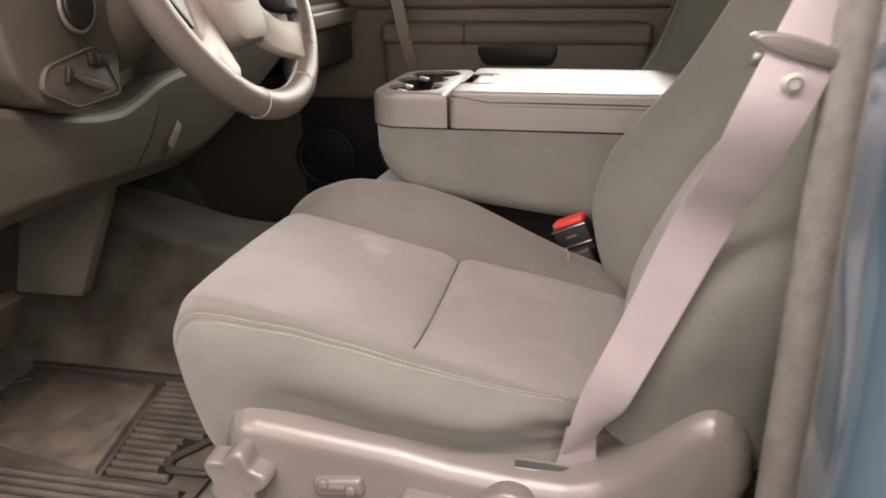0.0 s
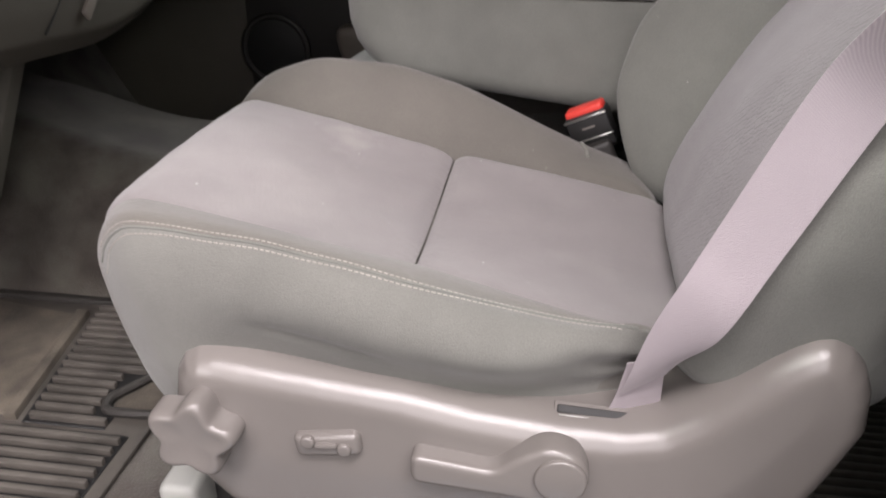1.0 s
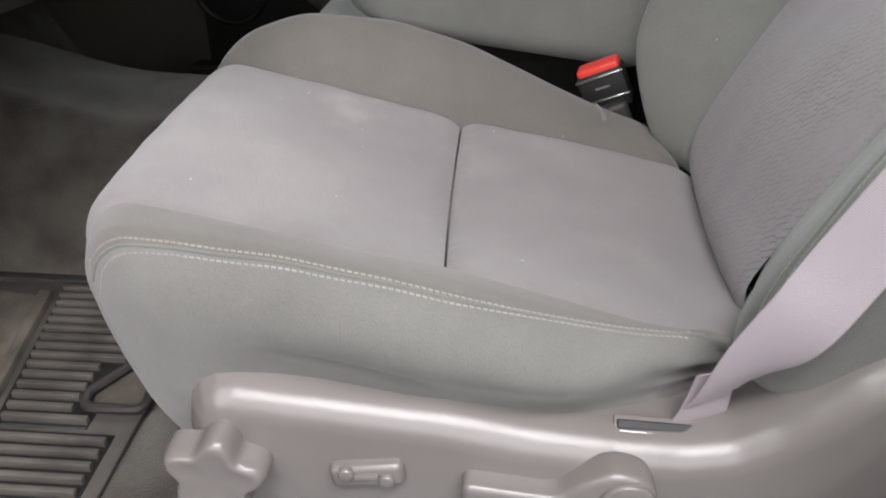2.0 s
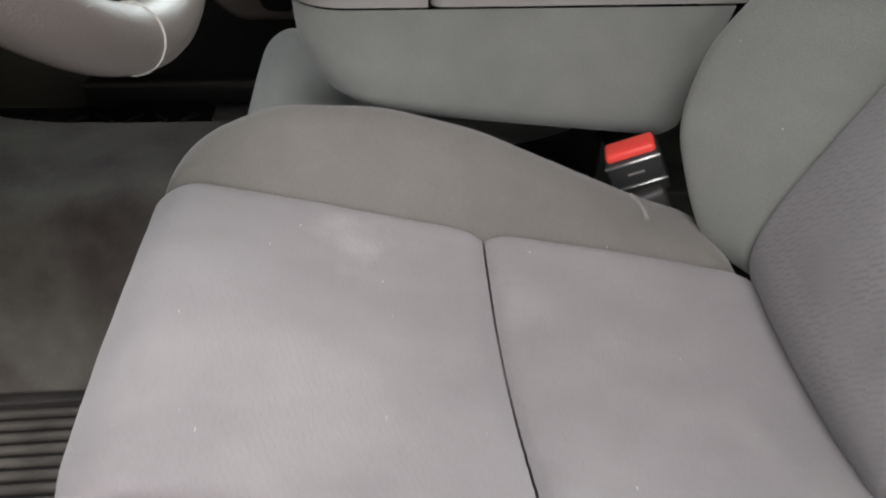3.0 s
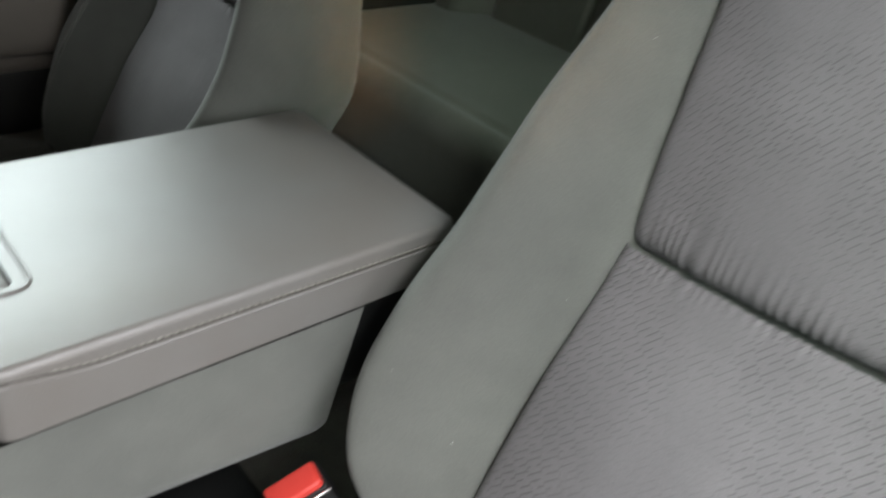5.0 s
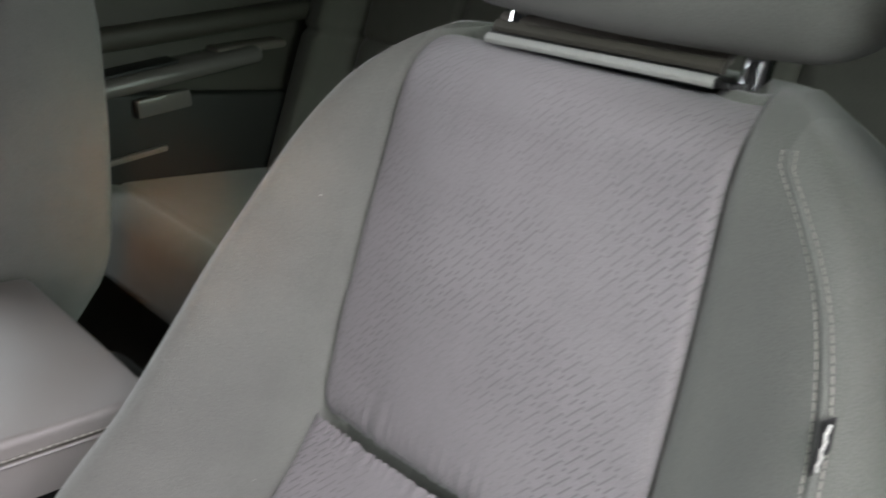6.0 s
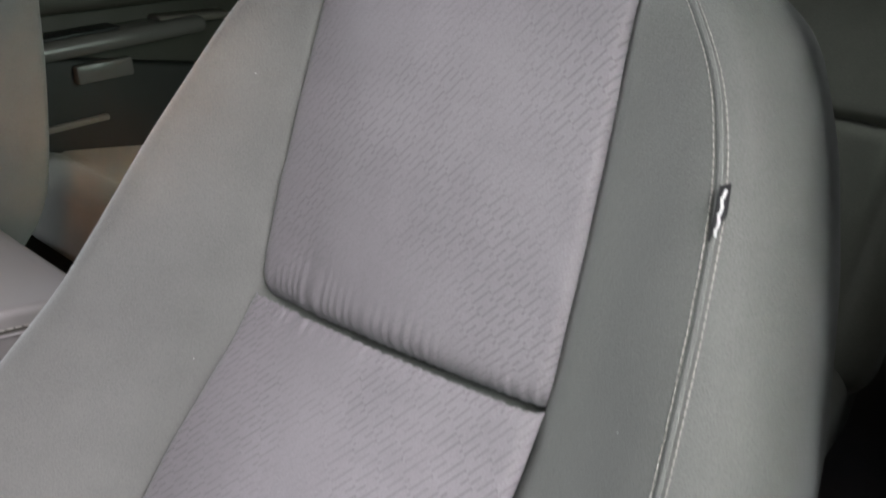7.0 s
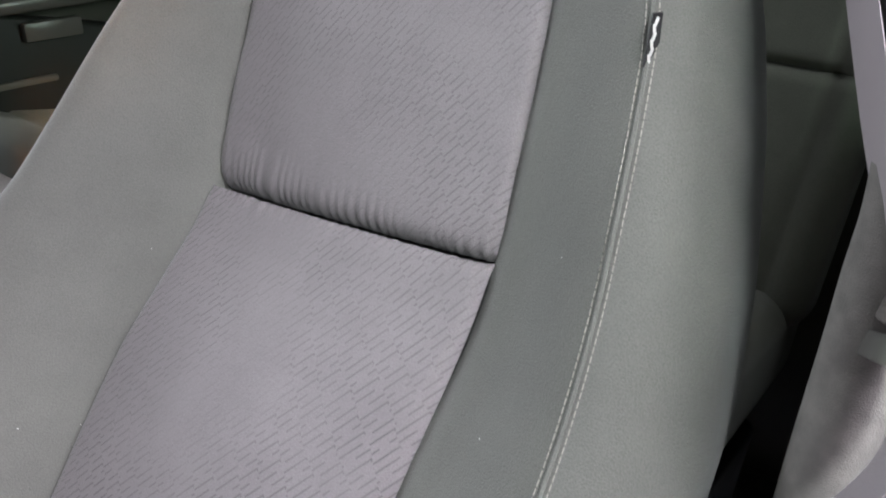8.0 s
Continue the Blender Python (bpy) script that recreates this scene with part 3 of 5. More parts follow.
def cushion_point(px, py, pz):
    x = px - 0.0235
    b = py / 0.25
    t = (pz + 0.09) / 0.18
    y, zone = three_lanes(py, 0.25, -0.11875, 0.1, yo(x), seam_out(x), seam_in(x), yi(x))
    z = SEAT_BOTTOM + t * (seat_top(x, y, zone) - SEAT_BOTTOM)
    x += 0.05 * (1 - t) ** 2 * step(0.0, -0.28, x) + corner_back(x, y)
    # the outer side tucks in behind the shield, with soft creases
    if b < -0.7:
        y += 0.024 * step(0.425, 0.345, z) * step(-0.2, -0.08, x)
        y -= 0.014 * math.exp(-((x - 0.09) / 0.075) ** 2 - ((z - 0.388 + 0.1 * (x - 0.09)) / 0.024) ** 2)
        y += 0.0025 * math.exp(-((z - 0.392 + 0.16 * (x + 0.07) + 0.9 * (x + 0.07) ** 2) / 0.0055) ** 2) * step(-0.125, -0.085, x) * step(0.015, -0.03, x)
        fan = math.atan2(z - 0.365, 0.215 - x)
        y += 0.0035 * math.sin(11 * fan) * step(0.10, 0.16, x) * step(0.225, 0.19, x) * step(0.35, 0.37, z)
        y += 0.0016 * noise.noise(Vector((x * 18, z * 30, 4)))
    return (x, y, z)


def insert_patch(x0, x1, tee, deep=0.010):
    """The cushion's middle cloth between x0 (rear) and x1 (front, may run over the nose)."""
    nose = 0.048

    def f(u, v):
        s = x0 + (x1 - x0) * u
        x, drop = s, 0.0
        turn = -0.283 + nose
        if s < turn:
            a = (turn - s) / nose
            if a < math.pi / 2:
                x, drop = turn - nose * math.sin(a), nose * (1 - math.cos(a))
            else:
                x, drop = -0.283, nose + (a - math.pi / 2) * nose
        y0, y1 = seam_out(x), seam_in(x)
        y = y0 + (y1 - y0) * v
        d = min(v, 1 - v) * (y1 - y0)
        z = base_z(x) + (0.004 - 0.018 * step(-0.2, -0.02, x)) * math.sin(math.pi * v) - 0.001 - 0.007 * math.exp(-d / 0.005)
        z -= deep * math.exp(-abs(s - tee) / 0.009)
        z += 0.0011 * math.sin(y * 620 + 4 * noise.noise(Vector((y * 30, 0, 5)))) * math.exp(-abs(s - tee) / 0.010)
        z += 0.0015 * noise.noise(Vector((x * 22, y * 22, 3)))
        z -= 0.010 * step(0.204, 0.250, s) ** 1.5
        z = z - drop
        x -= 0.004 * min(1, drop / 0.02)
        if drop > 0:
            t = (z - SEAT_BOTTOM) / (base_z(x) - SEAT_BOTTOM)
            x += 0.05 * max(0, 1 - t) ** 2
        bow = -0.003 * math.sin(math.pi * v) * math.exp(-abs(s - tee) / 0.05)
        return (x + bow + corner_back(x, y), y, z)
    return patch(f, 70, 60, lambda u, v: (x0 + (x1 - x0) * u, v * 0.28))


y_out_b = smooth_curve((0.33, -0.374), (0.40, -0.384), (0.44, -0.394), (0.49, -0.408), (0.55, -0.416), (0.62, -0.410), (0.69, -0.396), (0.77, -0.374), (0.83, -0.352), (0.866, -0.333), (0.885, -0.322), (0.90, -0.308), (0.912, -0.292), (0.923, -0.268), (0.932, -0.248), (0.95, -0.240))
y_in_b = smooth_curve((0.33, 0.005), (0.40, 0.024), (0.44, 0.048), (0.47, 0.070), (0.51, 0.091), (0.6, 0.104), (0.68, 0.096), (0.75, 0.086), (0.85, 0.060), (0.90, 0.030), (0.94, -0.008))
bs_in = smooth_curve((0.33, -0.034), (0.375, -0.031), (0.45, -0.026), (0.55, -0.023), (0.66, -0.019), (0.78, -0.010), (0.9, -0.003), (0.95, -0.001))
bs_out = smooth_curve((0.33, -0.272), (0.375, -0.27), (0.66, -0.26), (0.8, -0.246), (0.88, -0.234), (0.95, -0.226))
back_x = smooth_curve((0.33, 0.262), (0.37, 0.236), (0.40, 0.232), (0.45, 0.250), (0.55, 0.302), (0.64, 0.364), (0.68, 0.380), (0.80, 0.410), (0.90, 0.436), (0.95, 0.452))
swell_in = smooth_curve((0.33, 0.0), (0.37, 0.018), (0.405, 0.036), (0.44, 0.060), (0.48, 0.086), (0.55, 0.102), (0.62, 0.092), (0.68, 0.08), (0.75, 0.06), (0.85, 0.03), (0.93, 0.0))
swell_out = smooth_curve((0.33, 0.02), (0.45, 0.04), (0.55, 0.05), (0.65, 0.05), (0.75, 0.042), (0.85, 0.025), (0.93, 0.0))
stitch_b = smooth_curve((0.38, -0.364), (0.5, -0.358), (0.6, -0.351), (0.7, -0.340), (0.76, -0.331), (0.82, -0.318), (0.87, -0.294), (0.905, -0.256))
BACK_TOP = 0.932


def back_front(y, z, zone):
    x = back_x(z)
    if zone > 0:
        s = (y - bs_in(z)) / (y_in_b(z) - bs_in(z))
        x -= swell_in(z) * step(0, 0.75, s) + 0.004 * (1 - math.exp(-s * 0.11 / 0.008))
        x += 0.006 * math.exp(-(s * 0.11 / 0.006) ** 2)
    elif zone < 0:
        s = (bs_out(z) - y) / (bs_out(z) - y_out_b(z))
        x -= swell_out(z) * step(0, 0.7, s) + 0.004 * (1 - math.exp(-s * 0.11 / 0.008))
        x += 0.006 * math.exp(-(s * 0.11 / 0.006) ** 2)
    else:
        x += 0.032
    return x


BACK_A, BACK_B = -0.185 + 0.37 * 16 / 56, -0.185 + 0.37 * 41 / 56


def back_point(px, py, pz):
    c = (pz + 0.30) / 0.60
    z = 0.335 + c * (BACK_TOP - 0.335)
    b = py / 0.24
    y, zone = three_lanes(py, 0.24, BACK_A, BACK_B, y_out_b(z), bs_out(z), bs_in(z), y_in_b(z))
    f = (0.075 - px) / 0.15
    x = back_front(y, z, zone) * f + (back_x(z) + 0.14) * (1 - f)
    y += (1 - f) * (0.02 * step(0.2, 1, -b) - 0.03 * step(0.2, 1, b))
    return (x, y, z)


def back_patch(z0, z1, low, high):
    """The backrest's middle cloth; low and high: how deep its lower and upper edges are tucked."""
    def f(u, v):
        s = z0 + (z1 - z0) * u
        a = max(0.0, s - 0.886) / 0.036
        z = min(s, 0.886) + 0.036 * math.sin(a)
        y0, y1 = bs_out(z), bs_in(z)
        y = y0 + (y1 - y0) * v
        d = min(v, 1 - v) * (y1 - y0)
        x = back_x(z) - 0.005 * math.sin(math.pi * v) + 0.006 * math.exp(-d / 0.003)
        x -= 0.012 * (1 - v) * step(0.45, 0.37, z)
        x += low * math.exp(-(z - z0) / 0.009) + high * math.exp(-(z1 - s) / 0.004) + 0.036 * (1 - math.cos(a))
        x += (0.0006 + 0.0005 * noise.noise(Vector((y * 22, 3, 1)))) * 1.7 * math.sin(y * 760 + 9 * noise.noise(Vector((y * 40, 0, 0)))) * math.exp(-abs(z - 0.667) / (0.018 if z > 0.666 else 0.005))
        x -= 0.012 * math.sin(math.pi * min(1, max(0, (z - 0.42) / 0.25))) * math.sin(math.pi * v) ** 0.6 if z < 0.67 else 0.0
        x += 0.0012 * noise.noise(Vector((y * 25, z * 25, 8)))
        return (x, y, z + 0.018 * (0.5 - v) * math.exp(-abs(z - 0.665) / 0.05))
    return patch(f, 80, 150, lambda u, v: (v * 0.24, z0 + (z1 - z0) * u))


def mirrored(bm, mirror):
    if mirror:
        for v in bm.verts:
            v.co.y = 0.49 - v.co.y
            if v.co.z > 0.34:
                # this backrest is set more upright, its rear shell straight
                v.co.x -= 0.2 * max(0.0, v.co.z - 0.6)
                if 0.44 < v.co.x and v.co.z < 0.94:
                    v.co.x = 0.44 + 0.15 * (v.co.x - 0.44)
    return bm


shield_top = curve_of((-0.176, 0.330), (-0.172, 0.352), (-0.163, 0.367), (-0.150, 0.374), (-0.135, 0.374), (0.005, 0.358), (0.06, 0.347), (0.124, 0.340), (0.17, 0.339), (0.200, 0.346), (0.222, 0.362),
                      (0.245, 0.386), (0.262, 0.405), (0.277, 0.419), (0.290, 0.427), (0.302, 0.428), (0.317, 0.419), (0.330, 0.402), (0.337, 0.385), (0.340, 0.358))
shield_low = curve_of((-0.176, 0.326), (-0.172, 0.285), (-0.165, 0.250), (-0.14, 0.222), (-0.09, 0.20), (0.27, 0.215), (0.30, 0.255), (0.321, 0.30), (0.334, 0.335), (0.340, 0.354))


def shield_shell():
    """The seat's outer plastic shell: a flat face that rolls over a soft shoulder into its rim."""
    cols = [0.5 - 0.5 * math.cos(math.pi * i / 150) for i in range(151)]
    xs = [-0.176 + 0.516 * c for c in cols]
    rim = np.array([(x, shield_top(x)) for x in xs] + [(x, shield_low(x)) for x in xs[::-1]])
    roll = 0.024

    def f(u, v):
        x = xs[int(round(u * 150))]
        a = 1 - (1 - v) ** 2.2
        z = shield_low(x) + (shield_top(x) - shield_low(x)) * a
        seg_a, seg_b = rim, np.roll(rim, -1, axis=0)
        d = seg_b - seg_a
        k = np.clip(((np.array((x, z)) - seg_a) * d).sum(1) / np.maximum((d * d).sum(1), 1e-12), 0, 1)
        off = float(np.sqrt((((seg_a + d * k[:, None]) - np.array((x, z))) ** 2).sum(1)).min())
        w = max(0.0, roll - off) / roll
        crown = 0.004 * step(0.0, 0.09, off)
        return (x, -0.397 - crown + 0.032 * (1 - math.sqrt(max(0.0, 1 - w * w))), z)
    bm = patch(f, 150, 46)
    edge = [e for e in bm.edges if e.is_boundary]
    out = bmesh.ops.extrude_edge_only(bm, edges=edge)
    for v in out["geom"]:
        if isinstance(v, bmesh.types.BMVert):
            v.co.y = -0.318
    return bm


def band(bm, fn):
    """Marks each point with its distance past a seam; two cloths meet there."""
    lay = bm.verts.layers.float.new("past_seam")
    for v in bm.verts:
        v[lay] = fn(v.co)


def front_seat(name, label, mirror):
    def m(bm):
        return mirrored(bm, mirror)

    def low(bm):
        """Cushion pieces; the passenger's reach less far forward."""
        for v in bm.verts if mirror else ():
            v.co.x = 0.25 + 0.74 * (v.co.x - 0.25)
        return mirrored(bm, mirror)
    seat = thing(name, (0.0, 0.62 if mirror else -0.13, FLOOR), label, "car seat", "front seats")
    pad = cushion((0.2595, 0.25, 0.09), 0.05, (96, 64, 30), cushion_point)
    tree = BVHTree.FromBMesh(pad)
    band(pad, lambda c: c.y - stitch_y(c.x) if c.z > 0.34 else -0.05)
    part("seat_cushion", low(pad), CLOTH_SEAT, seat, "grey cloth, browner over the top, with twin-stitched outer seam", sharp=70)
    part("seat_insert", low(insert_patch(0.252, 0.001, 0.001)), WEAVE_SEAT, seat, "ribbed mauve-grey cloth, rear panel", sharp=80)
    part("seat_insert", low(insert_patch(-0.001, -0.38, -0.001)), WEAVE_SEAT, seat, "ribbed mauve-grey cloth, front panel with pale wear marks", sharp=80)
    back = cushion((0.075, 0.24, 0.30), 0.055, (6, 56, 76), back_point)
    back_tree = BVHTree.FromBMesh(back)
    band(back, lambda c: c.y - stitch_b(c.z) if c.y < -0.1 else -0.05)
    part("backrest", m(back), CLOTH_BACK, seat, sharp=70)
    part("back_insert", m(back_patch(0.345, 0.668, 0.0, 0.002)), WEAVE_LOW, seat, "ribbed mauve-grey cloth, lower panel", sharp=80)
    part("back_insert", m(back_patch(0.665, 0.948, 0.018, 0.004)), WEAVE_BACK, seat, "ribbed mauve-grey cloth, upper panel", sharp=80)
    def on_pad(x, y, lift):
        hit = tree.ray_cast(Vector((x, y, 1)), Vector((0, 0, -1)))
        return hit[0] + hit[1] * lift if hit[0] else None

    def on_back(y, z, lift):
        hit = back_tree.ray_cast(Vector((0, y, z)), Vector((1, 0, 0)))
        return hit[0] + hit[1] * lift if hit[0] else None
    for off in (0.0034, -0.0034):
        part("seam_stitching", low(stitches([p for p in [on_pad(x, stitch_y(x) + off, 0.0011) for x in np.linspace(-0.262, 0.17, 60)] if p], 0.0044, 0.0031, 0.0006)), THREAD, seat)
        part("seam_stitching", m(stitches([p for p in [on_back(stitch_b(z) + off, z, 0.0004) for z in np.linspace(0.42, 0.909, 70)] if p], 0.0042, 0.0032, 0.00033)), THREAD, seat)
    part("seam_ridge", low(tube([p for p in [on_pad(x, stitch_y(x), -0.0004) for x in np.linspace(-0.262, 0.18, 60)] if p], 0.0014, 6)), CLOTH, seat)
    part("seam_ridge", m(tube([p for p in [on_back(stitch_b(z), z, -0.0004) for z in np.linspace(0.42, 0.909, 70)] if p], 0.0014, 6)), CLOTH, seat)
    if not mirror:
        part("scuff_mark", tube([on_pad(0.145 + 0.006 * k + 0.003 * math.sin(3 * k), 0.042 - 0.034 * k, -0.0025) for k in np.linspace(0, 1, 12)], 0.0028, 10), SCUFF, seat, "pale scuff on the cloth")
        fluff = bmesh.new()
        rnd = random.Random(5)
        for k in range(60):
            if k < 30:
                x, y = rnd.uniform(-0.24, 0.2), rnd.uniform(-0.36, 0.07)
                p = on_pad(x, y, 0.004 if seam_out(x) < y < seam_in(x) else 0.0008)
                if p and seam_out(x) < y < seam_in(x):
                    p.z = base_z(x) + 0.004 * math.sin(math.pi * (y - seam_out(x)) / (seam_in(x) - seam_out(x))) + 0.0025
            else:
                z, y = rnd.uniform(0.42, 0.88), rnd.uniform(-0.35, 0.07)
                p = on_back(y, z, 0.0006)
                if bs_out(z) < y < bs_in(z):
                    continue
            if p is None:
                continue
            s = rnd.uniform(0.0002, 0.0005)
            join(fluff, rbox((s * rnd.uniform(1, 4), s, s), (0, 0, 0), 0), Matrix.Translation(p) @ Matrix.Rotation(rnd.uniform(0, 3.1), 4, "Z"))
        tagged(part("lint", fluff, LABEL), "white lint specks on the driver seat cloth", "lint", kind="stuff")
    # rails and base
    part("seat_base", m(rbox((0.46, 0.40, 0.14), (0.02, -0.14, 0.2), 0.02)), BLACK, seat)
    part("back_frame", m(rbox((0.07, 0.40, 0.14), (0.285, -0.135, 0.29), 0.02)), BLACK, seat)
    for y in (-0.33, 0.04):
        part("seat_rail", m(rbox((0.56, 0.045, 0.05), (0.0, y, 0.095), 0.008)), STEEL, seat, "grey steel slide rail")
        part("seat_leg", m(rbox((0.05, 0.05, 0.06), (-0.2, y, 0.075), 0.008)), STEEL, seat)
        part("seat_leg", m(rbox((0.05, 0.05, 0.06), (0.2, y, 0.075), 0.008)), STEEL, seat)
    # head restraint
    def head(px, py, pz):
        return (0.520 + px + 0.25 * pz - 0.015 * math.cos(py * 9), -0.135 + py * (1 - 0.5 * max(0, pz)), 1.034 + pz - 0.006 * math.cos(py * 10))
    part("head_restraint", m(cushion((0.05, 0.145, 0.085), 0.045, (4, 14, 6), head)), CLOTH, seat, sharp=70)
    for y in (-0.213, -0.052):
        part("post", m(tube([(0.487, y, 0.89), (0.492, y, 0.95), (0.505, y, 1.03)], 0.0082, 16)), CHROME, seat, "chrome post")
        part("post_collar", m(cyl(0.016, 0.010, at=(0.4885, y, 0.922), bevel=0.005)), CLOTH, seat)
    part("cover_channel", m(rbox((0.034, 0.165, 0.004), (0.486, -0.127, 0.9285), 0.001, 1)), BLACK, seat)
    for k, (x, z, mt) in enumerate(((0.464, 0.9265, PLASTIC_LIGHT), (0.4765, 0.934, DASH), (0.488, 0.939, DASH_MID), (0.4985, 0.944, DASH))):
        part("cover_channel", m(tube([(x, -0.048 + 0.004 * k, z), (x, -0.203 + 0.002 * k, z + 0.003)], 0.0036 if k == 0 else 0.0046, 8, False, 0.8)), mt, seat, "pale closing strip of the cover" if k == 0 else "")
    part("channel_end", m(tube([(0.464, -0.2025, 0.9295), (0.464, -0.2045, 0.9296)], 0.0026, 10)), BLACK, seat)
    return seat


def back_skin(y, z):
    """Front surface of the outer bolster at y, z."""
    p = (y - y_out_b(z)) / (bs_out(z) - y_out_b(z)) * (BACK_A + 0.24)
    drop = 0.055 - math.sqrt(max(0, 0.055 ** 2 - (0.055 - min(p, 0.055)) ** 2))
    f = 1 - drop / 0.15
    return back_front(y, z, -1) * f + (back_x(z) + 0.14) * (1 - f) - 0.0008


driver = front_seat("driver_seat", "grey cloth driver seat with mauve-grey ribbed middle panels", False)
front_seat("passenger_seat", "grey cloth passenger seat beside the folded centre armrest", True)

# outer plastic shield of the driver seat with its controls
part("side_shield", shield_shell(), PLASTIC, driver, "satin grey plastic shield", 50)
knob_at = Vector((-0.147, -0.408, 0.315))
star = [((0.0315 + 0.0052 * math.cos(5 * a)) * math.cos(a + 1.38), (0.0315 + 0.0052 * math.cos(5 * a)) * math.sin(a + 1.38)) for a in np.linspace(0, 2 * math.pi, 90, endpoint=False)]


def star_knob():
    """A soft five-lobed grip, its face slightly hollow."""
    bm = bmesh.new()
    rings = []
    for k, y in ((1.0, 0.012), (1.0, -0.004), (0.985, -0.008), (0.95, -0.0112), (0.89, -0.0132), (0.82, -0.0138), (0.7, -0.0132), (0.4, -0.012)):
        rings.append([bm.verts.new(knob_at + Vector((u * k, y, w * k))) for u, w in star])
    for a, b in zip(rings, rings[1:]):
        for i in range(90):
            bm.faces.new((a[i], a[(i + 1) % 90], b[(i + 1) % 90], b[i]))
    hub = bm.verts.new(knob_at + Vector((0, -0.012, 0)))
    for i in range(90):
        bm.faces.new((rings[-1][i], rings[-1][(i + 1) % 90], hub))
    bm.faces.new(rings[0])
    return bm


knob = part("recline_knob", star_knob(), PLASTIC, driver, "five-lobed grey plastic knob")
part("knob_stem", cyl(0.016, 0.02, Matrix.Rotation(math.pi / 2, 4, "X"), knob_at + Vector((0, 0.02, 0))), PLASTIC, knob)
tilt = Matrix.Rotation(radians(-8), 4, "Y")
switch = part("lumbar_switch", rbox((0.052, 0.016, 0.021), (-0.045, -0.399, 0.311), 0.006, 4, tilt), PLASTIC, driver, "grey rocker switch")
part("switch_gap", rbox((0.057, 0.004, 0.026), (-0.045, -0.3955, 0.311), 0.0015, 2, tilt), BLACK, switch)
for dx in (-0.014, 0.014):
    part("rocker_dot", cyl(0.0055, 0.006, Matrix.Rotation(math.pi / 2, 4, "X"), (-0.045 + dx, -0.4075, 0.3135 - 0.14 * dx), bevel=0.002), PLASTIC, switch)
part("rocker_bar", rbox((0.018, 0.006, 0.005), (-0.045, -0.4068, 0.3135), 0.002, 2, tilt), PLASTIC, switch)
lever_line = rounded([(0.020, 0.292), (0.020, 0.318), (0.082, 0.310), (0.100, 0.326), (0.120, 0.337), (0.142, 0.331), (0.152, 0.314), (0.147, 0.295), (0.130, 0.284), (0.085, 0.288)], 0.009, 5)
lever = part("recline_lever", prism(lever_line, 0.026, 0.008, 5, Matrix.Translation((0, -0.402, 0)) @ SIDEWAYS), PLASTIC, driver, "grey recline lever")
part("pivot_cap", cyl(0.019, 0.006, Matrix.Rotation(math.pi / 2, 4, "X"), (0.130, -0.4155, 0.311), bevel=0.002), PLASTIC, lever)
slot_turn = Matrix.Rotation(radians(2.5), 4, "Y") @ Matrix.Rotation(radians(30), 4, "X")
slot_plate = part("slot_plate", rbox((0.074, 0.014, 0.003), (0.160, -0.3705, 0.3375), 0.001, 2, slot_turn), PLASTIC, driver, "belt slot plate")
part("belt_slot", rbox((0.070, 0.007, 0.0025), (0.160, -0.3712, 0.3388), 0.001, 1, slot_turn), BLACK, slot_plate, "dark slot")
part("slot_lip", rbox((0.036, 0.0025, 0.003), (0.144, -0.3755, 0.3368), 0.001, 1, slot_turn), STEEL, slot_plate, "bright worn lip")
part("panel_seam", tube([(0.128, -0.3958, 0.262), (0.132, -0.3958, 0.280), (0.146, -0.3957, 0.292), (0.17, -0.3955, 0.297), (0.24, -0.3952, 0.303), (0.30, -0.393, 0.309)], 0.0013, 6), BLACK, driver)
part("rail_cover", rbox((0.036, 0.05, 0.05), (-0.196, -0.352, 0.192), 0.008, 3), PLASTIC_LIGHT, driver, "pale plastic end cover of the slide rail")

# side airbag tag
tz, ty = 0.809, stitch_b(0.811) - 0.0012
face_n = Vector((-0.52, -0.84, 0.12)).normalized()
up_t = Vector((0.22, 0.30, 0.97))
up_t = (up_t - face_n * up_t.dot(face_n)).normalized()
side_t = up_t.cross(face_n).normalized()
tag_m = Matrix((up_t, -side_t, face_n)).transposed().to_4x4()
tag_m.translation = Vector((back_skin(ty, tz), ty, tz)) + face_n * 0.0022
tag = part("airbag_tag", prism([(-0.0125, -0.0045), (0.0135, -0.0022), (0.0120, 0.0034), (-0.0125, 0.0034)], 0.0014, 0.0004, 1, tag_m), BLACK, driver, "small black sewn-in tag")
marks = bmesh.new()
for k in range(6):
    join(marks, rbox((0.0042, 0.0016, 0.0006), (-0.0085 + 0.0034 * k, 0.0012 + 0.0003 * (-1) ** k, 0.0009), 0.0002, 1, Matrix.Rotation(radians(14 * (-1) ** k), 4, "Z")))
bmesh.ops.transform(marks, matrix=tag_m, verts=marks.verts)
part("tag_print", marks, LABEL, tag, "pale worn print")

# ---- centre seat folded down as an armrest ----
centre = thing("centre_seat_cushion", (0.0, 0.28, FLOOR), "grey cloth centre seat cushion below the armrest", "seat cushion")


def centre_point(px, py, pz):
    x, t = px - 0.155, (pz + 0.1) / 0.2
    near = 0.105 + 0.055 * step(-0.19, -0.10, x)
    y = near + (py / 0.175 + 1) / 2 * (0.46 - near)
    return (x, y, 0.2 + t * (0.222 + 0.012 * math.cos(py * 8)) - 0.055 * step(-0.2, -0.05, x) * t - 0.05 * step(-0.12, -0.03, x) * t)


part("cushion_pad", cushion((0.08, 0.175, 0.10), 0.05, (12, 14, 4), centre_point), CLOTH, centre, sharp=70)
part("cushion_base", rbox((0.4, 0.3, 0.1), (0.02, 0.285, 0.17), 0.02), BLACK, centre)

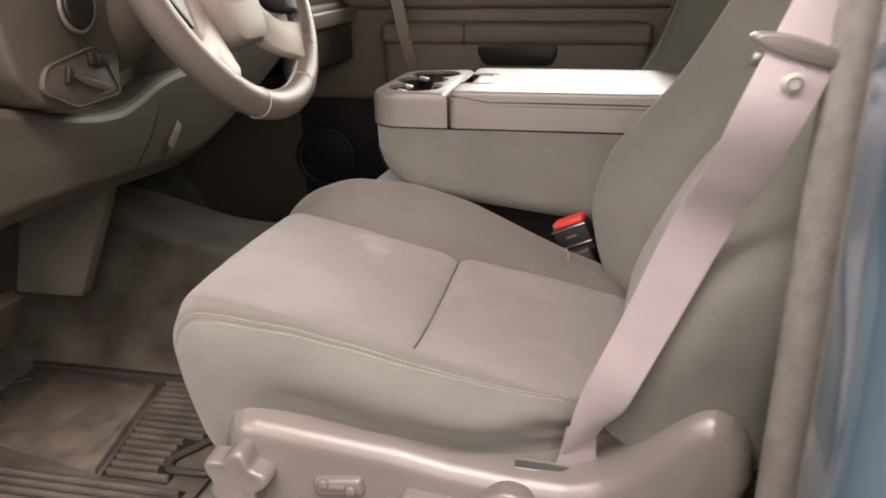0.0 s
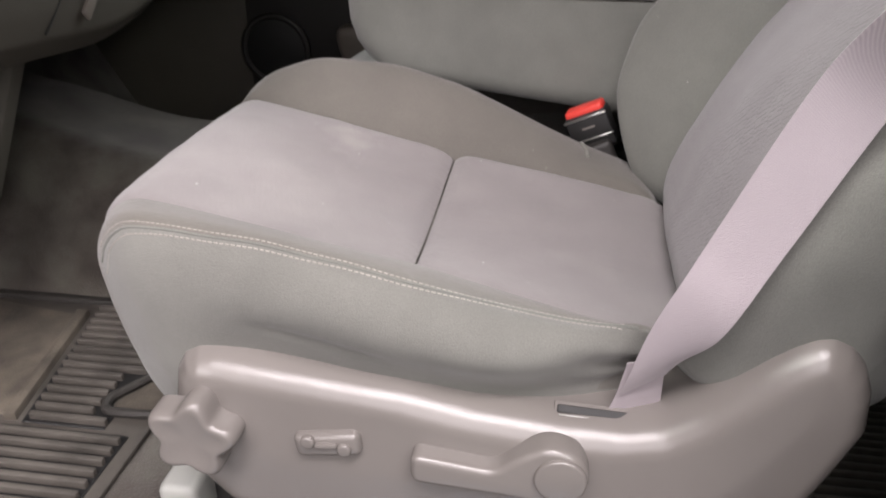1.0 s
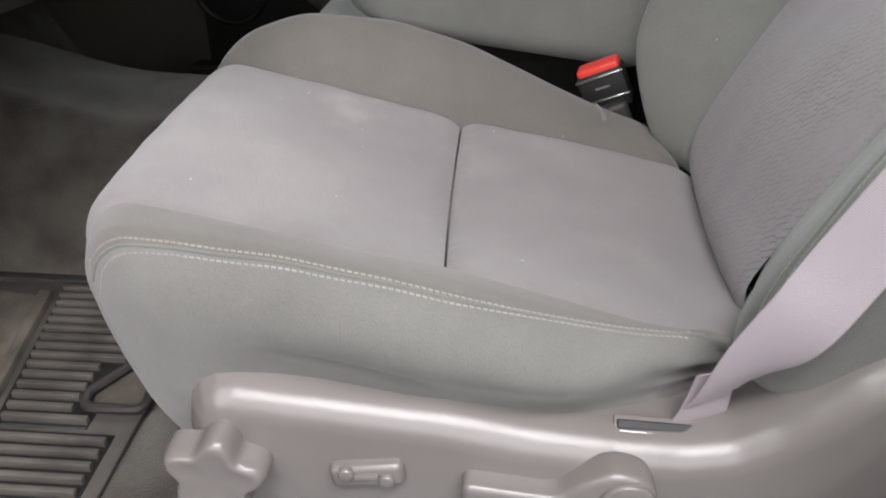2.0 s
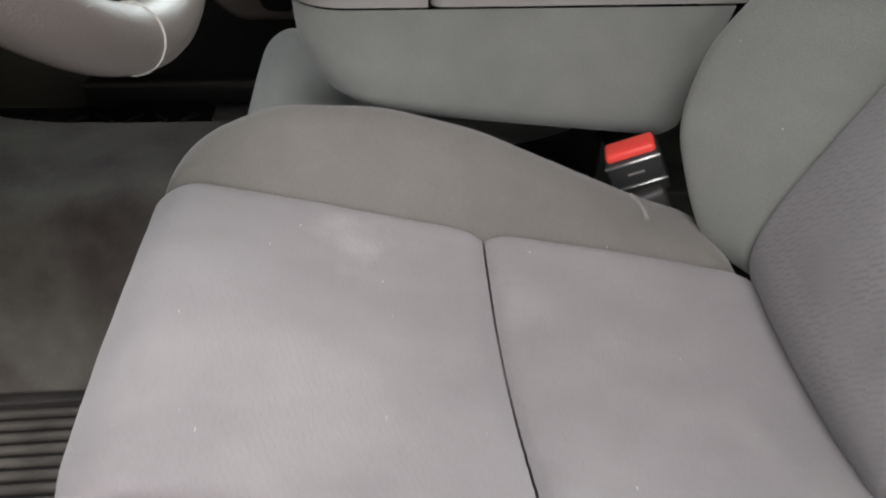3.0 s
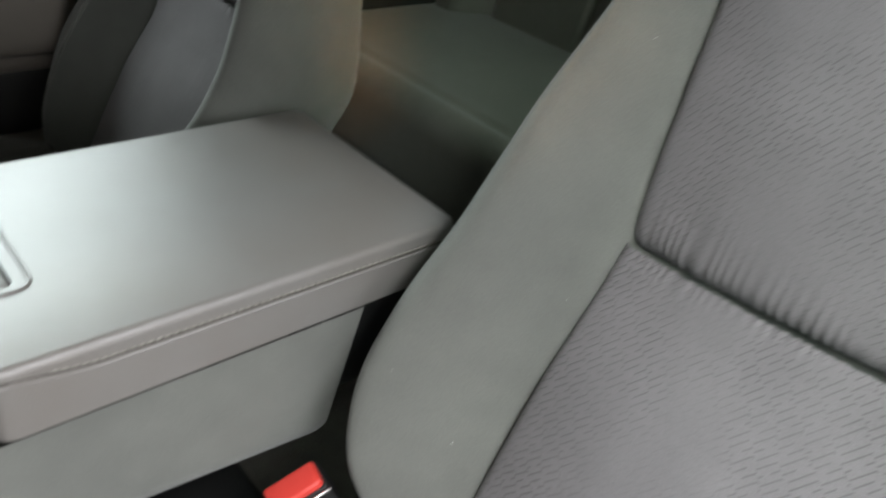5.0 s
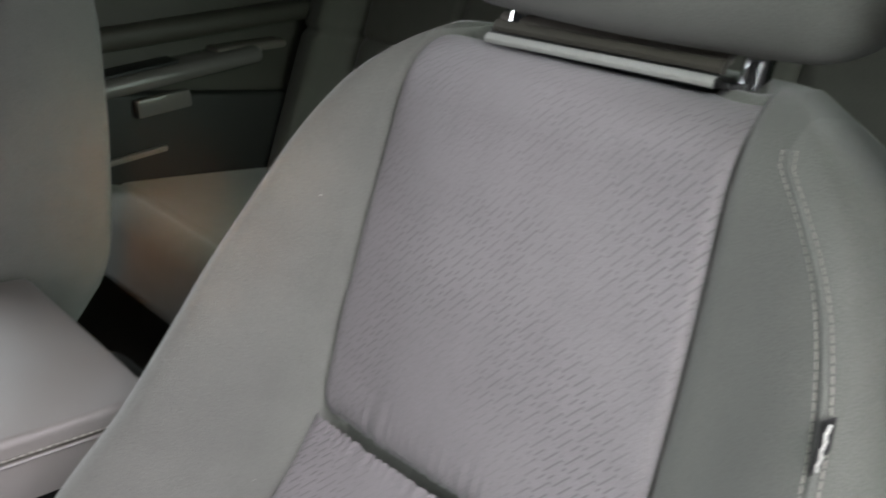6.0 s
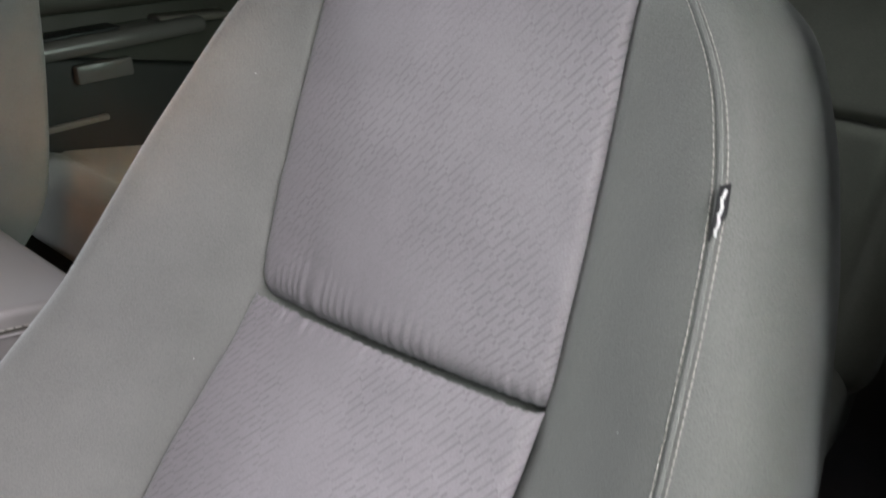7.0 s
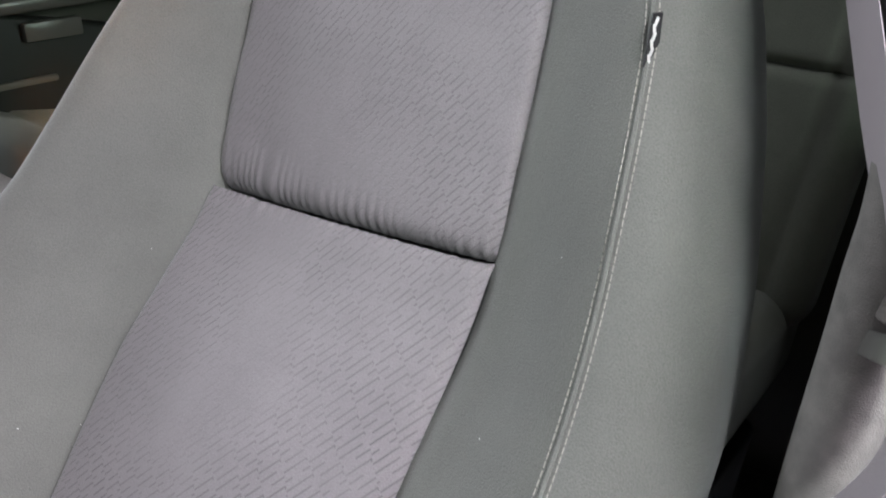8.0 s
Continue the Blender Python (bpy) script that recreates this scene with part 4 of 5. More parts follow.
arm = thing("folding_armrest", (0.05, 0.245, 0.42), "folded grey centre armrest with cup holders and vinyl lid", "armrest")
Y0, Y1 = 0.117, 0.373
low = smooth_curve((-0.17, 0.468), (-0.13, 0.460), (-0.03, 0.444), (0.195, 0.416), (0.25, 0.41))


def body_loft(u, v):
    """Closed rings from the rounded underside up to the lid."""
    t = u
    inset = 0.024 * (1 - math.sqrt(max(0, 1 - max(0, 1 - t / 0.22) ** 2)))
    x0 = curve_of((0, -0.112), (0.05, -0.122), (0.15, -0.138), (0.35, -0.153), (0.6, -0.161), (1, -0.1635))(t)
    x1 = curve_of((0, 0.19), (0.15, 0.21), (0.5, 0.222), (1, 0.24))(t)
    y0, y1 = Y0 + 0.0015 + inset, Y1 - 0.0015 - inset
    outline = [(x1, y0), (x1, y1)]
    r = 0.052
    for k in range(10):
        a = math.pi / 2 * (1 - k / 9)
        outline.append((x0 + r - r * math.cos(a), y1 - r + r * math.sin(a)))
    for k in range(10):
        a = math.pi / 2 * (k / 9)
        outline.append((x0 + r - r * math.cos(a), y0 + r - r * math.sin(a)))
    outline.append(outline[0])
    lens = [0.0]
    for a, b in zip(outline, outline[1:]):
        lens.append(lens[-1] + math.hypot(b[0] - a[0], b[1] - a[1]))
    x = float(np.interp(v * lens[-1], lens, [p[0] for p in outline]))
    y = float(np.interp(v * lens[-1], lens, [p[1] for p in outline]))
    return (x, y, low(x) + (0.5585 - low(x)) * t)


shell = patch(body_loft, 26, 120)
bmesh.ops.remove_doubles(shell, verts=shell.verts, dist=1e-5)
bmesh.ops.holes_fill(shell, edges=[e for e in shell.edges if max(v.co.z for v in e.verts) < 0.5], sides=400)
part("armrest_body", shell, CLOTH, arm, "grey cloth body", 60)
part("hinge_block", rbox((0.20, 0.2, 0.12), (0.32, 0.25, 0.48), 0.03), BLACK, arm)

cups = [(-0.099, 0.314), (-0.107, 0.244), (-0.101, 0.172)]
R = 0.0415


def union_outline():
    pts = []
    for i, (cx, cy) in enumerate(cups):
        others = [c for j, c in enumerate(cups) if j != i]
        ring = [(cx + R * math.cos(a), cy + R * math.sin(a), i, a) for a in np.linspace(0, 2 * math.pi, 64, endpoint=False)]
        pts += [p for p in ring if all(math.hypot(p[0] - o[0], p[1] - o[1]) > R for o in others)]
    rear = sorted([p for p in pts if p[0] >= cups[p[2]][0]], key=lambda p: p[1])
    front = sorted([p for p in pts if p[0] < cups[p[2]][0]], key=lambda p: -p[1])
    return [(p[0], p[1]) for p in rear + front]


def cap_outline_pts():
    out = [(-0.041, Y0), (-0.041, Y1)]
    for k in range(9):
        a = math.pi / 2 * (1 - k / 8)
        out.append((-0.112 - 0.055 * math.cos(a), Y1 - 0.055 + 0.055 * math.sin(a)))
    for k in range(9):
        a = math.pi / 2 * (k / 8)
        out.append((-0.112 - 0.055 * math.cos(a), Y0 + 0.055 - 0.055 * math.sin(a)))
    return out


cap = part("cup_holder", plate_with_hole(cap_outline_pts(), union_outline(), 0.613, 0.561, 0.006, 0.014, False), VINYL, arm, "grey plastic cup holder", 35)


def well(outline, top, bottom):
    bm = bmesh.new()
    up = [bm.verts.new((x, y, top)) for x, y in outline]
    lo = [bm.verts.new((x, y, bottom)) for x, y in outline]
    for i in range(len(up)):
        bm.faces.new((up[i], lo[i], lo[(i + 1) % len(lo)], up[(i + 1) % len(up)]))
    bm.faces.new(lo)
    return bm


part("cup_well", well(union_outline(), 0.6075, 0.530), BLACK, cap, "dark cup well")
for cx, cy in cups:
    for sx in (-1, 1):
        part("cup_finger", rbox((0.020, 0.018, 0.007), (cx + sx * 0.026, cy + (0.014 if cy != 0.244 else -0.004), 0.602), 0.0034, 3, Matrix.Rotation(sx * radians(-12), 4, "Y")), VINYL, cap, "grey rubber grip")
part("cup_insert", cyl(0.020, 0.036, at=(-0.099, 0.180, 0.576), r2=0.018, bevel=0.003), VINYL, cap, "pale plastic cup insert")
for k in (-1, 1):
    part("insert_slot", rbox((0.004, 0.012, 0.004), (-0.099 + 0.008 * k, 0.180, 0.5935), 0.001, 1), BLACK, cap)
part("cup_divider", rbox((0.03, 0.006, 0.03), (-0.098, 0.205, 0.535), 0.002, 2), BLACK, cap)
part("cup_divider", rbox((0.03, 0.07, 0.008), (-0.099, 0.250, 0.530), 0.003, 2), BLACK, cap)

latch_hole = rounded([(-0.0345, 0.200), (0.003, 0.200), (0.003, 0.292), (-0.0345, 0.292)], 0.006, 4)
lid = part("armrest_lid", plate_with_hole(rounded([(-0.0385, Y0), (0.338, Y0 + 0.002), (0.338, Y1 + 0.006), (-0.0385, Y1 + 0.006)], 0.014, 5), latch_hole, 0.616, 0.561, 0.018, 0.0065), VINYL, arm, "grained grey vinyl lid", 35)
part("lid_latch", rbox((0.023, 0.084, 0.012), (-0.0095, 0.246, 0.6095), 0.004, 3), PLASTIC_LIGHT, lid, "pale plastic latch")
part("latch_surround", tube([(x, y, 0.6158) for x, y in rounded([(-0.034, 0.193), (0.014, 0.193), (0.014, 0.299), (-0.034, 0.299)], 0.014, 6)], 0.0018, 8, True), VINYL, lid, "raised rounded rim")
part("latch_well", well(latch_hole, 0.6145, 0.5975), BLACK, lid, "dark latch recess")
part("latch_pocket", rbox((0.02, 0.084, 0.004), (-0.026, 0.246, 0.600), 0.001, 1), BLACK, lid)
for off, mt in ((0.0, DASH), (0.0045, VINYL)):
    part("lid_seam", tube([(x, Y0 + 0.0012, 0.6005 - off + 0.008 * step(0.03, -0.036, x)) for x in np.linspace(-0.036, 0.335, 40)], 0.0014, 6), mt, lid)
part("lid_stitching", stitches([(x, Y0 + 0.0002, 0.6022 + 0.008 * step(0.03, -0.036, x)) for x in np.linspace(0.0, 0.335, 40)], 0.006, 0.004, 0.0006), THREAD, lid)

# belt buckle beside the driver seat
buckle = thing("belt_buckle", (0.16, 0.062, 0.38), "black belt buckle with red release button", "seat belt buckle")
bm_pose = Matrix.Translation((0.158, 0.070, 0.418)) @ Matrix.Rotation(radians(-13), 4, "Z") @ Matrix.Rotation(radians(-26), 4, "Y") @ Matrix.Rotation(radians(4), 4, "X")
part("buckle_body", rbox((0.052, 0.028, 0.046), (0, 0, 0), 0.004, 2, bm_pose), BLACK, buckle)
part("release_button", rbox((0.047, 0.024, 0.012), (0, 0, 0), 0.004, 3, bm_pose @ Matrix.Translation((0, 0.001, 0.024))), RED, buckle, "red release button")
part("buckle_rim", rbox((0.0535, 0.003, 0.003), (0, 0, 0), 0.001, 1, bm_pose @ Matrix.Translation((0, -0.0145, 0.019))), STEEL, buckle, "bright rim")
part("buckle_edge", rbox((0.0535, 0.003, 0.0022), (0, 0, 0), 0.0008, 1, bm_pose @ Matrix.Translation((0, -0.0142, -0.008))), STEEL, buckle, "worn bright edge")
part("press_mark", rbox((0.016, 0.0008, 0.0022), (0, 0, 0), 0, 1, bm_pose @ Matrix.Translation((0, -0.0143, 0.006))), PLASTIC, buckle)
part("buckle_stalk", rbox((0.044, 0.018, 0.12), (0, 0, 0), 0.006, 3, Matrix.Translation((0.184, 0.050, 0.350)) @ Matrix.Rotation(radians(-25), 4, "Y")), LOWER_TRIM, buckle)
anchor = thing("belt_anchor_bracket", (0.22, 0.02, 0.36), "bent grey steel bracket between seat and backrest", "bracket")
part("bracket_plate", rbox((0.026, 0.012, 0.005), (0.213, 0.020, 0.383), 0.0015, 2, Matrix.Rotation(radians(-24), 4, "Z")), STEEL, anchor)
part("bracket_leg", rbox((0.006, 0.012, 0.06), (0.206, 0.026, 0.355), 0.0015, 2), STEEL, anchor)

# the driver's belt
belt = thing("seat_belt", (0.165, -0.36, 0.345), "lilac-grey webbing seat belt hanging beside the driver seat", "seat belt")
line = spline([(0.184, -0.370, 0.368), (0.197, -0.386, 0.41), (0.212, -0.397, 0.455), (0.2315, -0.398, 0.505), (0.2645, -0.412, 0.6), (0.2805, -0.443, 0.65), (0.295, -0.465, 0.70), (0.318, -0.447, 0.75), (0.341, -0.422, 0.80), (0.364, -0.398, 0.85), (0.388, -0.374, 0.90), (0.433, -0.333, 1.0), (0.485, -0.317, 1.13), (0.52, -0.33, 1.25)], 14)


def belt_across(s):
    """The webbing leaves its slot on edge and turns flat on the way up."""
    w, f, h = step(0.0, 0.15, s), step(0.2, 0.42, s), step(0.42, 0.6, s)
    low = Vector((0.78, -0.05, 0.60)) * (1 - w) + Vector((0.80, -0.42, -0.10)) * w
    high = Vector((0.93, 0.16, -0.36)) * (1 - h) + Vector((0.93, 0.24, -0.27)) * h
    return low * (1 - f) + high * f


part("webbing", strap(line, lambda s: 0.042 - 0.002 * step(0.1, 0.0, s) + 0.004 * step(0.35, 0.5, s), 0.0013, belt_across), BELT, belt)
part("lower_webbing", strap(spline([(0.182, -0.362, 0.340), (0.184, -0.364, 0.358), (0.186, -0.364, 0.385)], 8), lambda s: 0.040 - 0.012 * s, 0.0013, lambda s: Vector((0.97, 0.2, 0.1))), BELT, belt, "pale end of the webbing in the slot")
t_at, t_dir = Vector((0.310, -0.455, 0.738)), Vector((0.37, -0.05, 0.93)).normalized()
w_dir = Vector((0.94, 0.20, -0.28)).normalized()
plate_m = Matrix((w_dir, w_dir.cross(t_dir).normalized(), t_dir)).transposed().to_4x4()
plate_m.translation = t_at
tongue = part("latch_plate", prism([(0.034 * math.cos(a), 0.0075 * math.sin(a) * (1 if math.sin(a) > 0 else 0.8)) for a in np.linspace(0, 2 * math.pi, 36, endpoint=False)], 0.012, 0.004, 3, plate_m @ Matrix.Rotation(math.pi / 2, 4, "X")), PLASTIC, belt, "grey plastic latch plate")
part("latch_tongue", rbox((0.060, 0.003, 0.010), (0, 0, 0), 0.001, 2, plate_m @ Matrix.Translation((0.004, -0.004, -0.014))), STEEL, tongue, "bright steel tongue")
button_m = plate_m @ Matrix.Translation((0.0, 0.0105, -0.019)) @ Matrix.Rotation(math.pi / 2, 4, "X")
button = part("stop_button", cyl(0.0066, 0.006, button_m, bevel=0.002), PLASTIC_LIGHT, belt, "round pale stop button")
part("button_ring", tube([button_m @ Vector((0.0042 * math.cos(a), 0.0042 * math.sin(a), -0.003)) for a in np.linspace(0, 2 * math.pi, 20, endpoint=False)], 0.0006, 6, True), PLASTIC, button)

# ---- dash, wheel, floor mats, far doors, rear seat ----
dash = thing("dashboard", (-0.6, 0.245, 0.6), "dark grey moulded dashboard with switch panel", "dashboard")


dash_low = smooth_curve((-0.47, 0.50), (-0.2, 0.50), (0.0, 0.486), (0.14, 0.476), (0.27, 0.50), (0.42, 0.55), (0.6, 0.612), (0.96, 0.62))
lip_z = smooth_curve((-0.47, 0.690), (-0.36, 0.668), (-0.25, 0.643), (-0.18, 0.624), (-0.085, 0.606), (-0.027, 0.608), (0.008, 0.622), (0.064, 0.637), (0.14, 0.640), (0.3, 0.66), (0.6, 0.70), (0.96, 0.70))


def dash_section(y):
    """Outline in x, z of the dash at y: a knee panel with a rounded lip, hollow between lip and switches."""
    low, z = dash_low(y), lip_z(y)
    hollow = 0.035 * (1 - step(0.05, 0.12, y))
    mid = (low + z) / 2
    return [(-0.62, low + 0.02), (-0.56, low), (-0.50, low + 0.006), (-0.474, low + 0.03), (-0.467, mid), (-0.461, z - 0.016), (-0.4605, z - 0.008), (-0.4635, z - 0.001), (-0.470, z + 0.003), (-0.472 - hollow, z + 0.004), (-0.472 - hollow, z + 0.03), (-0.480, max(0.72, z + 0.05)), (-0.49, 0.80), (-0.53, 0.87), (-0.65, 0.90), (-1.1, 0.90)]


def dash_skin(u, v):
    y = -0.47 + 1.43 * u
    sec = dash_section(y)
    p = v * (len(sec) - 1)
    i = min(int(p), len(sec) - 2)
    w = p - i
    a, b = sec[i], sec[i + 1]
    return (a[0] + (b[0] - a[0]) * w, y, a[1] + (b[1] - a[1]) * w)


part("dash_body", patch(dash_skin, 130, 90), DASH, dash, sharp=60)
part("under_panel", rbox((0.5, 1.42, 0.02), (-0.80, 0.245, 0.55), 0.004), BLACK, dash)
pod = part("switch_pod", prism(rounded([(-0.18, 0.645), (-0.12, 0.632), (-0.036, 0.630), (-0.026, 0.66), (-0.020, 0.70), (0.0, 0.83), (-0.24, 0.83), (-0.21, 0.68)], 0.014, 4), 0.09, 0.010, 3, Matrix(((0, 0, 1, -0.475), (1, 0, 0, -0.06), (0, 1, 0, 0), (0, 0, 0, 1)))), DASH, dash, "moulded switch pod")
part("lamp_dial", cyl(0.026, 0.02, Matrix.Rotation(math.pi / 2, 4, "Y"), (-0.428, -0.16, 0.752), bevel=0.004), BLACK, pod, "round lamp switch")
part("dial_ring", tube([(-0.424, -0.16 + 0.03 * math.cos(a), 0.752 + 0.03 * math.sin(a)) for a in np.linspace(0, 2 * math.pi, 28, endpoint=False)], 0.003, 8, True), PLASTIC, pod)
plate_m2 = Matrix(((0, 0, 1, -0.427), (1, 0, 0, -0.06), (0, 1, 0, 0), (0, 0, 0, 1)))
plate_line = rounded([(-0.186, 0.664), (-0.131, 0.638), (-0.042, 0.642), (-0.077, 0.705), (-0.172, 0.690)], 0.012, 3)
part("switch_plate", prism(plate_line, 0.008, 0.003, 2, plate_m2), DASH, pod)
part("plate_edge", tube([(-0.4225, y - 0.06, z) for y, z in plate_line], 0.0014, 6, True), DASH, pod)
part("rocker", rbox((0.008, 0.010, 0.020), (-0.420, -0.200, 0.676), 0.002, 2, Matrix.Rotation(radians(-18), 4, "X")), BLACK, pod)
for k in range(3):
    part("rocker", rbox((0.008, 0.0095, 0.015), (-0.420, -0.156 + 0.0125 * k, 0.691 - 0.0028 * k), 0.002), BLACK, pod)
part("finger_scoop", prism([(-0.166 + 0.038 * math.cos(a) - 0.010 * math.sin(a), 0.669 - 0.013 * math.cos(a) + 0.014 * math.sin(a)) for a in np.linspace(math.pi, 2 * math.pi, 18)], 0.006, 0.0025, 3, Matrix(((0, 0, 1, -0.4215), (1, 0, 0, 0), (0, 1, 0, 0), (0, 0, 0, 1)))), DASH, pod)
part("panel_seam", tube(spline([(-0.463, 0.052, 0.624), (-0.4635, 0.040, 0.600), (-0.4665, 0.015, 0.560), (-0.471, -0.02, 0.525)], 6), 0.0014, 6), BLACK, dash, "dark joint in the knee panel")
part("trim_clip", rbox((0.005, 0.016, 0.046), (-0.4665, 0.075, 0.547), 0.002, 2, Matrix.Rotation(radians(-48), 4, "X")), DASH_MID, dash)
part("steering_column", tube([(-0.55, -0.05, 0.66), (-0.36, -0.045, 0.785)], 0.05, 20), DASH, dash, "dark column shroud")
part("vent_trim", rbox((0.02, 0.30, 0.036), (-0.458, 0.80, 0.672), 0.006), SILVER, dash, "silver-grey trim strip")
part("glove_box", rbox((0.03, 0.40, 0.12), (-0.475, 0.75, 0.62), 0.015), DASH, dash)
part("hush_panel", prism(rounded([(-0.615, 0.46), (-0.717, 0.235), (-0.855, 0.235), (-0.79, 0.46)], 0.01, 3), 0.03, 0.005, 2, Matrix.Translation((0, 0.12, 0)) @ SIDEWAYS), LOWER_GREY, dash, "grey moulded side panel below the dash")

pedal = thing("brake_pedal", (-0.75, -0.05, 0.2), "worn pedal with rubber pad", "pedal")
part("pedal_pad", rbox((0.03, 0.06, 0.10), (-0.752, -0.05, 0.255), 0.008, 2, Matrix.Rotation(radians(25), 4, "Y")), RUBBER_DUSTY, pedal)
part("pedal_arm", tube([(-0.76, -0.05, 0.26), (-0.83, -0.05, 0.38), (-0.9, -0.05, 0.56)], 0.009, 8), STEEL, pedal)

# steering wheel
wheel = thing("steering_wheel", (-0.293, -0.066, 0.810), "grey leather steering wheel with silver spokes", "steering wheel")
tip = radians(23.35)
w_up, w_rt = Vector((-math.sin(tip), 0, math.cos(tip))), Vector((-0.0144, 0.9999, 0))
w_n = w_rt.cross(w_up).normalized()
WC = Vector((-0.293, -0.066, 0.810))


def wheel_at(a, r, off=0.0):
    return WC + r * (math.cos(a) * w_up + math.sin(a) * w_rt) + off * w_n


out = 1 if w_n.x > 0 else -1
part("rim", tube([wheel_at(a, 0.1994) for a in np.linspace(0, 2 * math.pi, 96, endpoint=False)], 0.0185, 18, True), LEATHER, wheel)
for a in (159, 201, 62, 298):
    ar = radians(a)
    part("rim_seam", tube([wheel_at(ar, 0.1994 + 0.0188 * math.cos(b), 0.0188 * math.sin(b)) for b in np.linspace(0, 2 * math.pi, 20, endpoint=False)], 0.0006, 6, True), THREAD, wheel)
lace = bmesh.new()
for a in np.arange(60, 300, 1.1):
    ar = radians(a)
    join(lace, rbox((0.004, 0.0012, 0.0012), (0, 0, 0), 0, 1), Matrix.Translation(wheel_at(ar, 0.1994 - 0.0187)) @ w_n.to_track_quat("X", "Z").to_matrix().to_4x4())
part("rim_lacing", lace, THREAD, wheel)
m_wheel = Matrix((w_rt, w_up, w_n)).transposed().to_4x4()
m_wheel.translation = WC
DISH = -0.02


def dished(outline, depth, bevel, lift=0.0):
    """A plate in the wheel's plane, set back at the hub and rising to the rim."""
    bm = prism(outline, depth, bevel, 2)
    for v in bm.verts:
        v.co.z = v.co.z * 1.0 + DISH + lift + 0.022 * step(0.12, 0.185, math.hypot(v.co.x, v.co.y))
    bmesh.ops.transform(bm, matrix=m_wheel, verts=bm.verts)
    return bm


hub = part("hub_pad", dished(rounded([(-0.058, 0.07), (-0.062, -0.06), (-0.040, -0.116), (0.040, -0.116), (0.062, -0.06), (0.058, 0.07)], 0.02, 5), 0.05, 0.012, 0.002), DASH_MID, wheel, "brown-grey airbag cover")
part("hub_badge", cyl(0.02, 0.006, m_wheel @ Matrix.Translation((0, -0.045, DISH + 0.03)), bevel=0.002), SILVER, hub, "plain badge shape")
part("hub_back", cyl(0.055, 0.06, m_wheel @ Matrix.Translation((0, 0, DISH - 0.045)), bevel=0.004), DASH, wheel)
for sy in (-1, 1):
    line = [(0.062, 0.05), (0.064, -0.062), (0.054, -0.094), (0.050, -0.116), (0.075, -0.142), (0.105, -0.158), (0.135, -0.14), (0.160, -0.11), (0.112, -0.095), (0.090, -0.064), (0.085, -0.01), (0.084, 0.05)]
    part("spoke", dished(rounded([(sy * x, y) for x, y in line][::sy], 0.008, 3), 0.016, 0.004), SILVER, wheel, "silver painted spoke")
    pod_line = [(0.092, 0.04), (0.094, -0.02), (0.102, -0.062), (0.122, -0.082), (0.150, -0.092), (0.176, -0.05), (0.184, 0.0), (0.18, 0.04)]
    part("button_pod", dished(rounded([(sy * x, y) for x, y in pod_line][::sy], 0.006, 3), 0.016, 0.004, 0.003), BLACK, wheel, "glossy black button cluster")
    for k in range(3):
        part("button", rbox((0.03, 0.016, 0.006), (0, 0, 0), 0.002, 2, m_wheel @ Matrix.Translation((sy * 0.132, 0.02 - 0.032 * k, DISH + 0.020))), DASH, wheel)

# floor mats
mat = thing("floor_mat", (-0.65, -0.13, FLOOR), "ribbed black rubber floor mat, dusty, before the driver seat", "floor mat")
mz = FLOOR + 0.006
part("mat_sheet", rbox((0.62, 0.56, 0.008), (-0.68, -0.135, mz), 0.003, 2), RUBBER_WORN, mat)
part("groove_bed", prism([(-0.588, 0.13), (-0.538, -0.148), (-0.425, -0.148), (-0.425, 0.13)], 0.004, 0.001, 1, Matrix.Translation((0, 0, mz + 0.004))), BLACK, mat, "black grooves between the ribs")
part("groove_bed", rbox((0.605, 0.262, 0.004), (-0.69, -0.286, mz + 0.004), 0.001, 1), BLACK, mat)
part("mat_border", rbox((0.62, 0.016, 0.016), (-0.68, 0.142, mz + 0.004), 0.004, 2), RUBBER, mat)
part("heel_pad", prism([(-0.815, 0.128), (-0.785, -0.10), (-0.552, -0.142), (-0.602, 0.096)], 0.012, 0.004, 2, Matrix.Translation((0, 0, mz + 0.004))), RUBBER_DUSTY, mat, "dusty worn heel pad")
part("pad_frame", prism([(-0.612, 0.104), (-0.562, -0.148), (-0.546, -0.146), (-0.592, 0.104)], 0.020, 0.005, 2, Matrix.Translation((0, 0, mz + 0.006))), RUBBER_DUSTY, mat)
for i in range(15):
    y = 0.116 - 0.0182 * i
    x0 = -0.578 + 0.05 * (0.1 - y) / 0.25
    x1 = -0.425 if y > -0.03 or y < -0.125 else -0.452
    part("mat_rib", rbox((x1 - x0, 0.0084, 0.014), ((x0 + x1) / 2, y, mz + 0.0085), 0.0025, 2), RUBBER_WORN, mat)
for i in range(13):
    part("mat_rib", rbox((0.60, 0.0084, 0.014), (-0.69, -0.170 - 0.0182 * i, mz + 0.0085), 0.0025, 2), RUBBER_WORN, mat)
for i in range(5):
    for j in range(4):
        part("tread_bar", rbox((0.04, 0.010, 0.012), (-0.86 - 0.045 * i, -0.1 + 0.06 * j, mz + 0.006), 0.003, 2, Matrix.Rotation(radians(40 if (i + j) % 2 else -40), 4, "Z")), RUBBER, mat)
part("hook_frame", tube([(x, y, mz + 0.010) for x, y in rounded([(-0.440, -0.118), (-0.448, -0.095), (-0.408, -0.030), (-0.375, -0.030), (-0.368, -0.118)], 0.016, 4)], 0.0065, 8, True), RUBBER, mat)
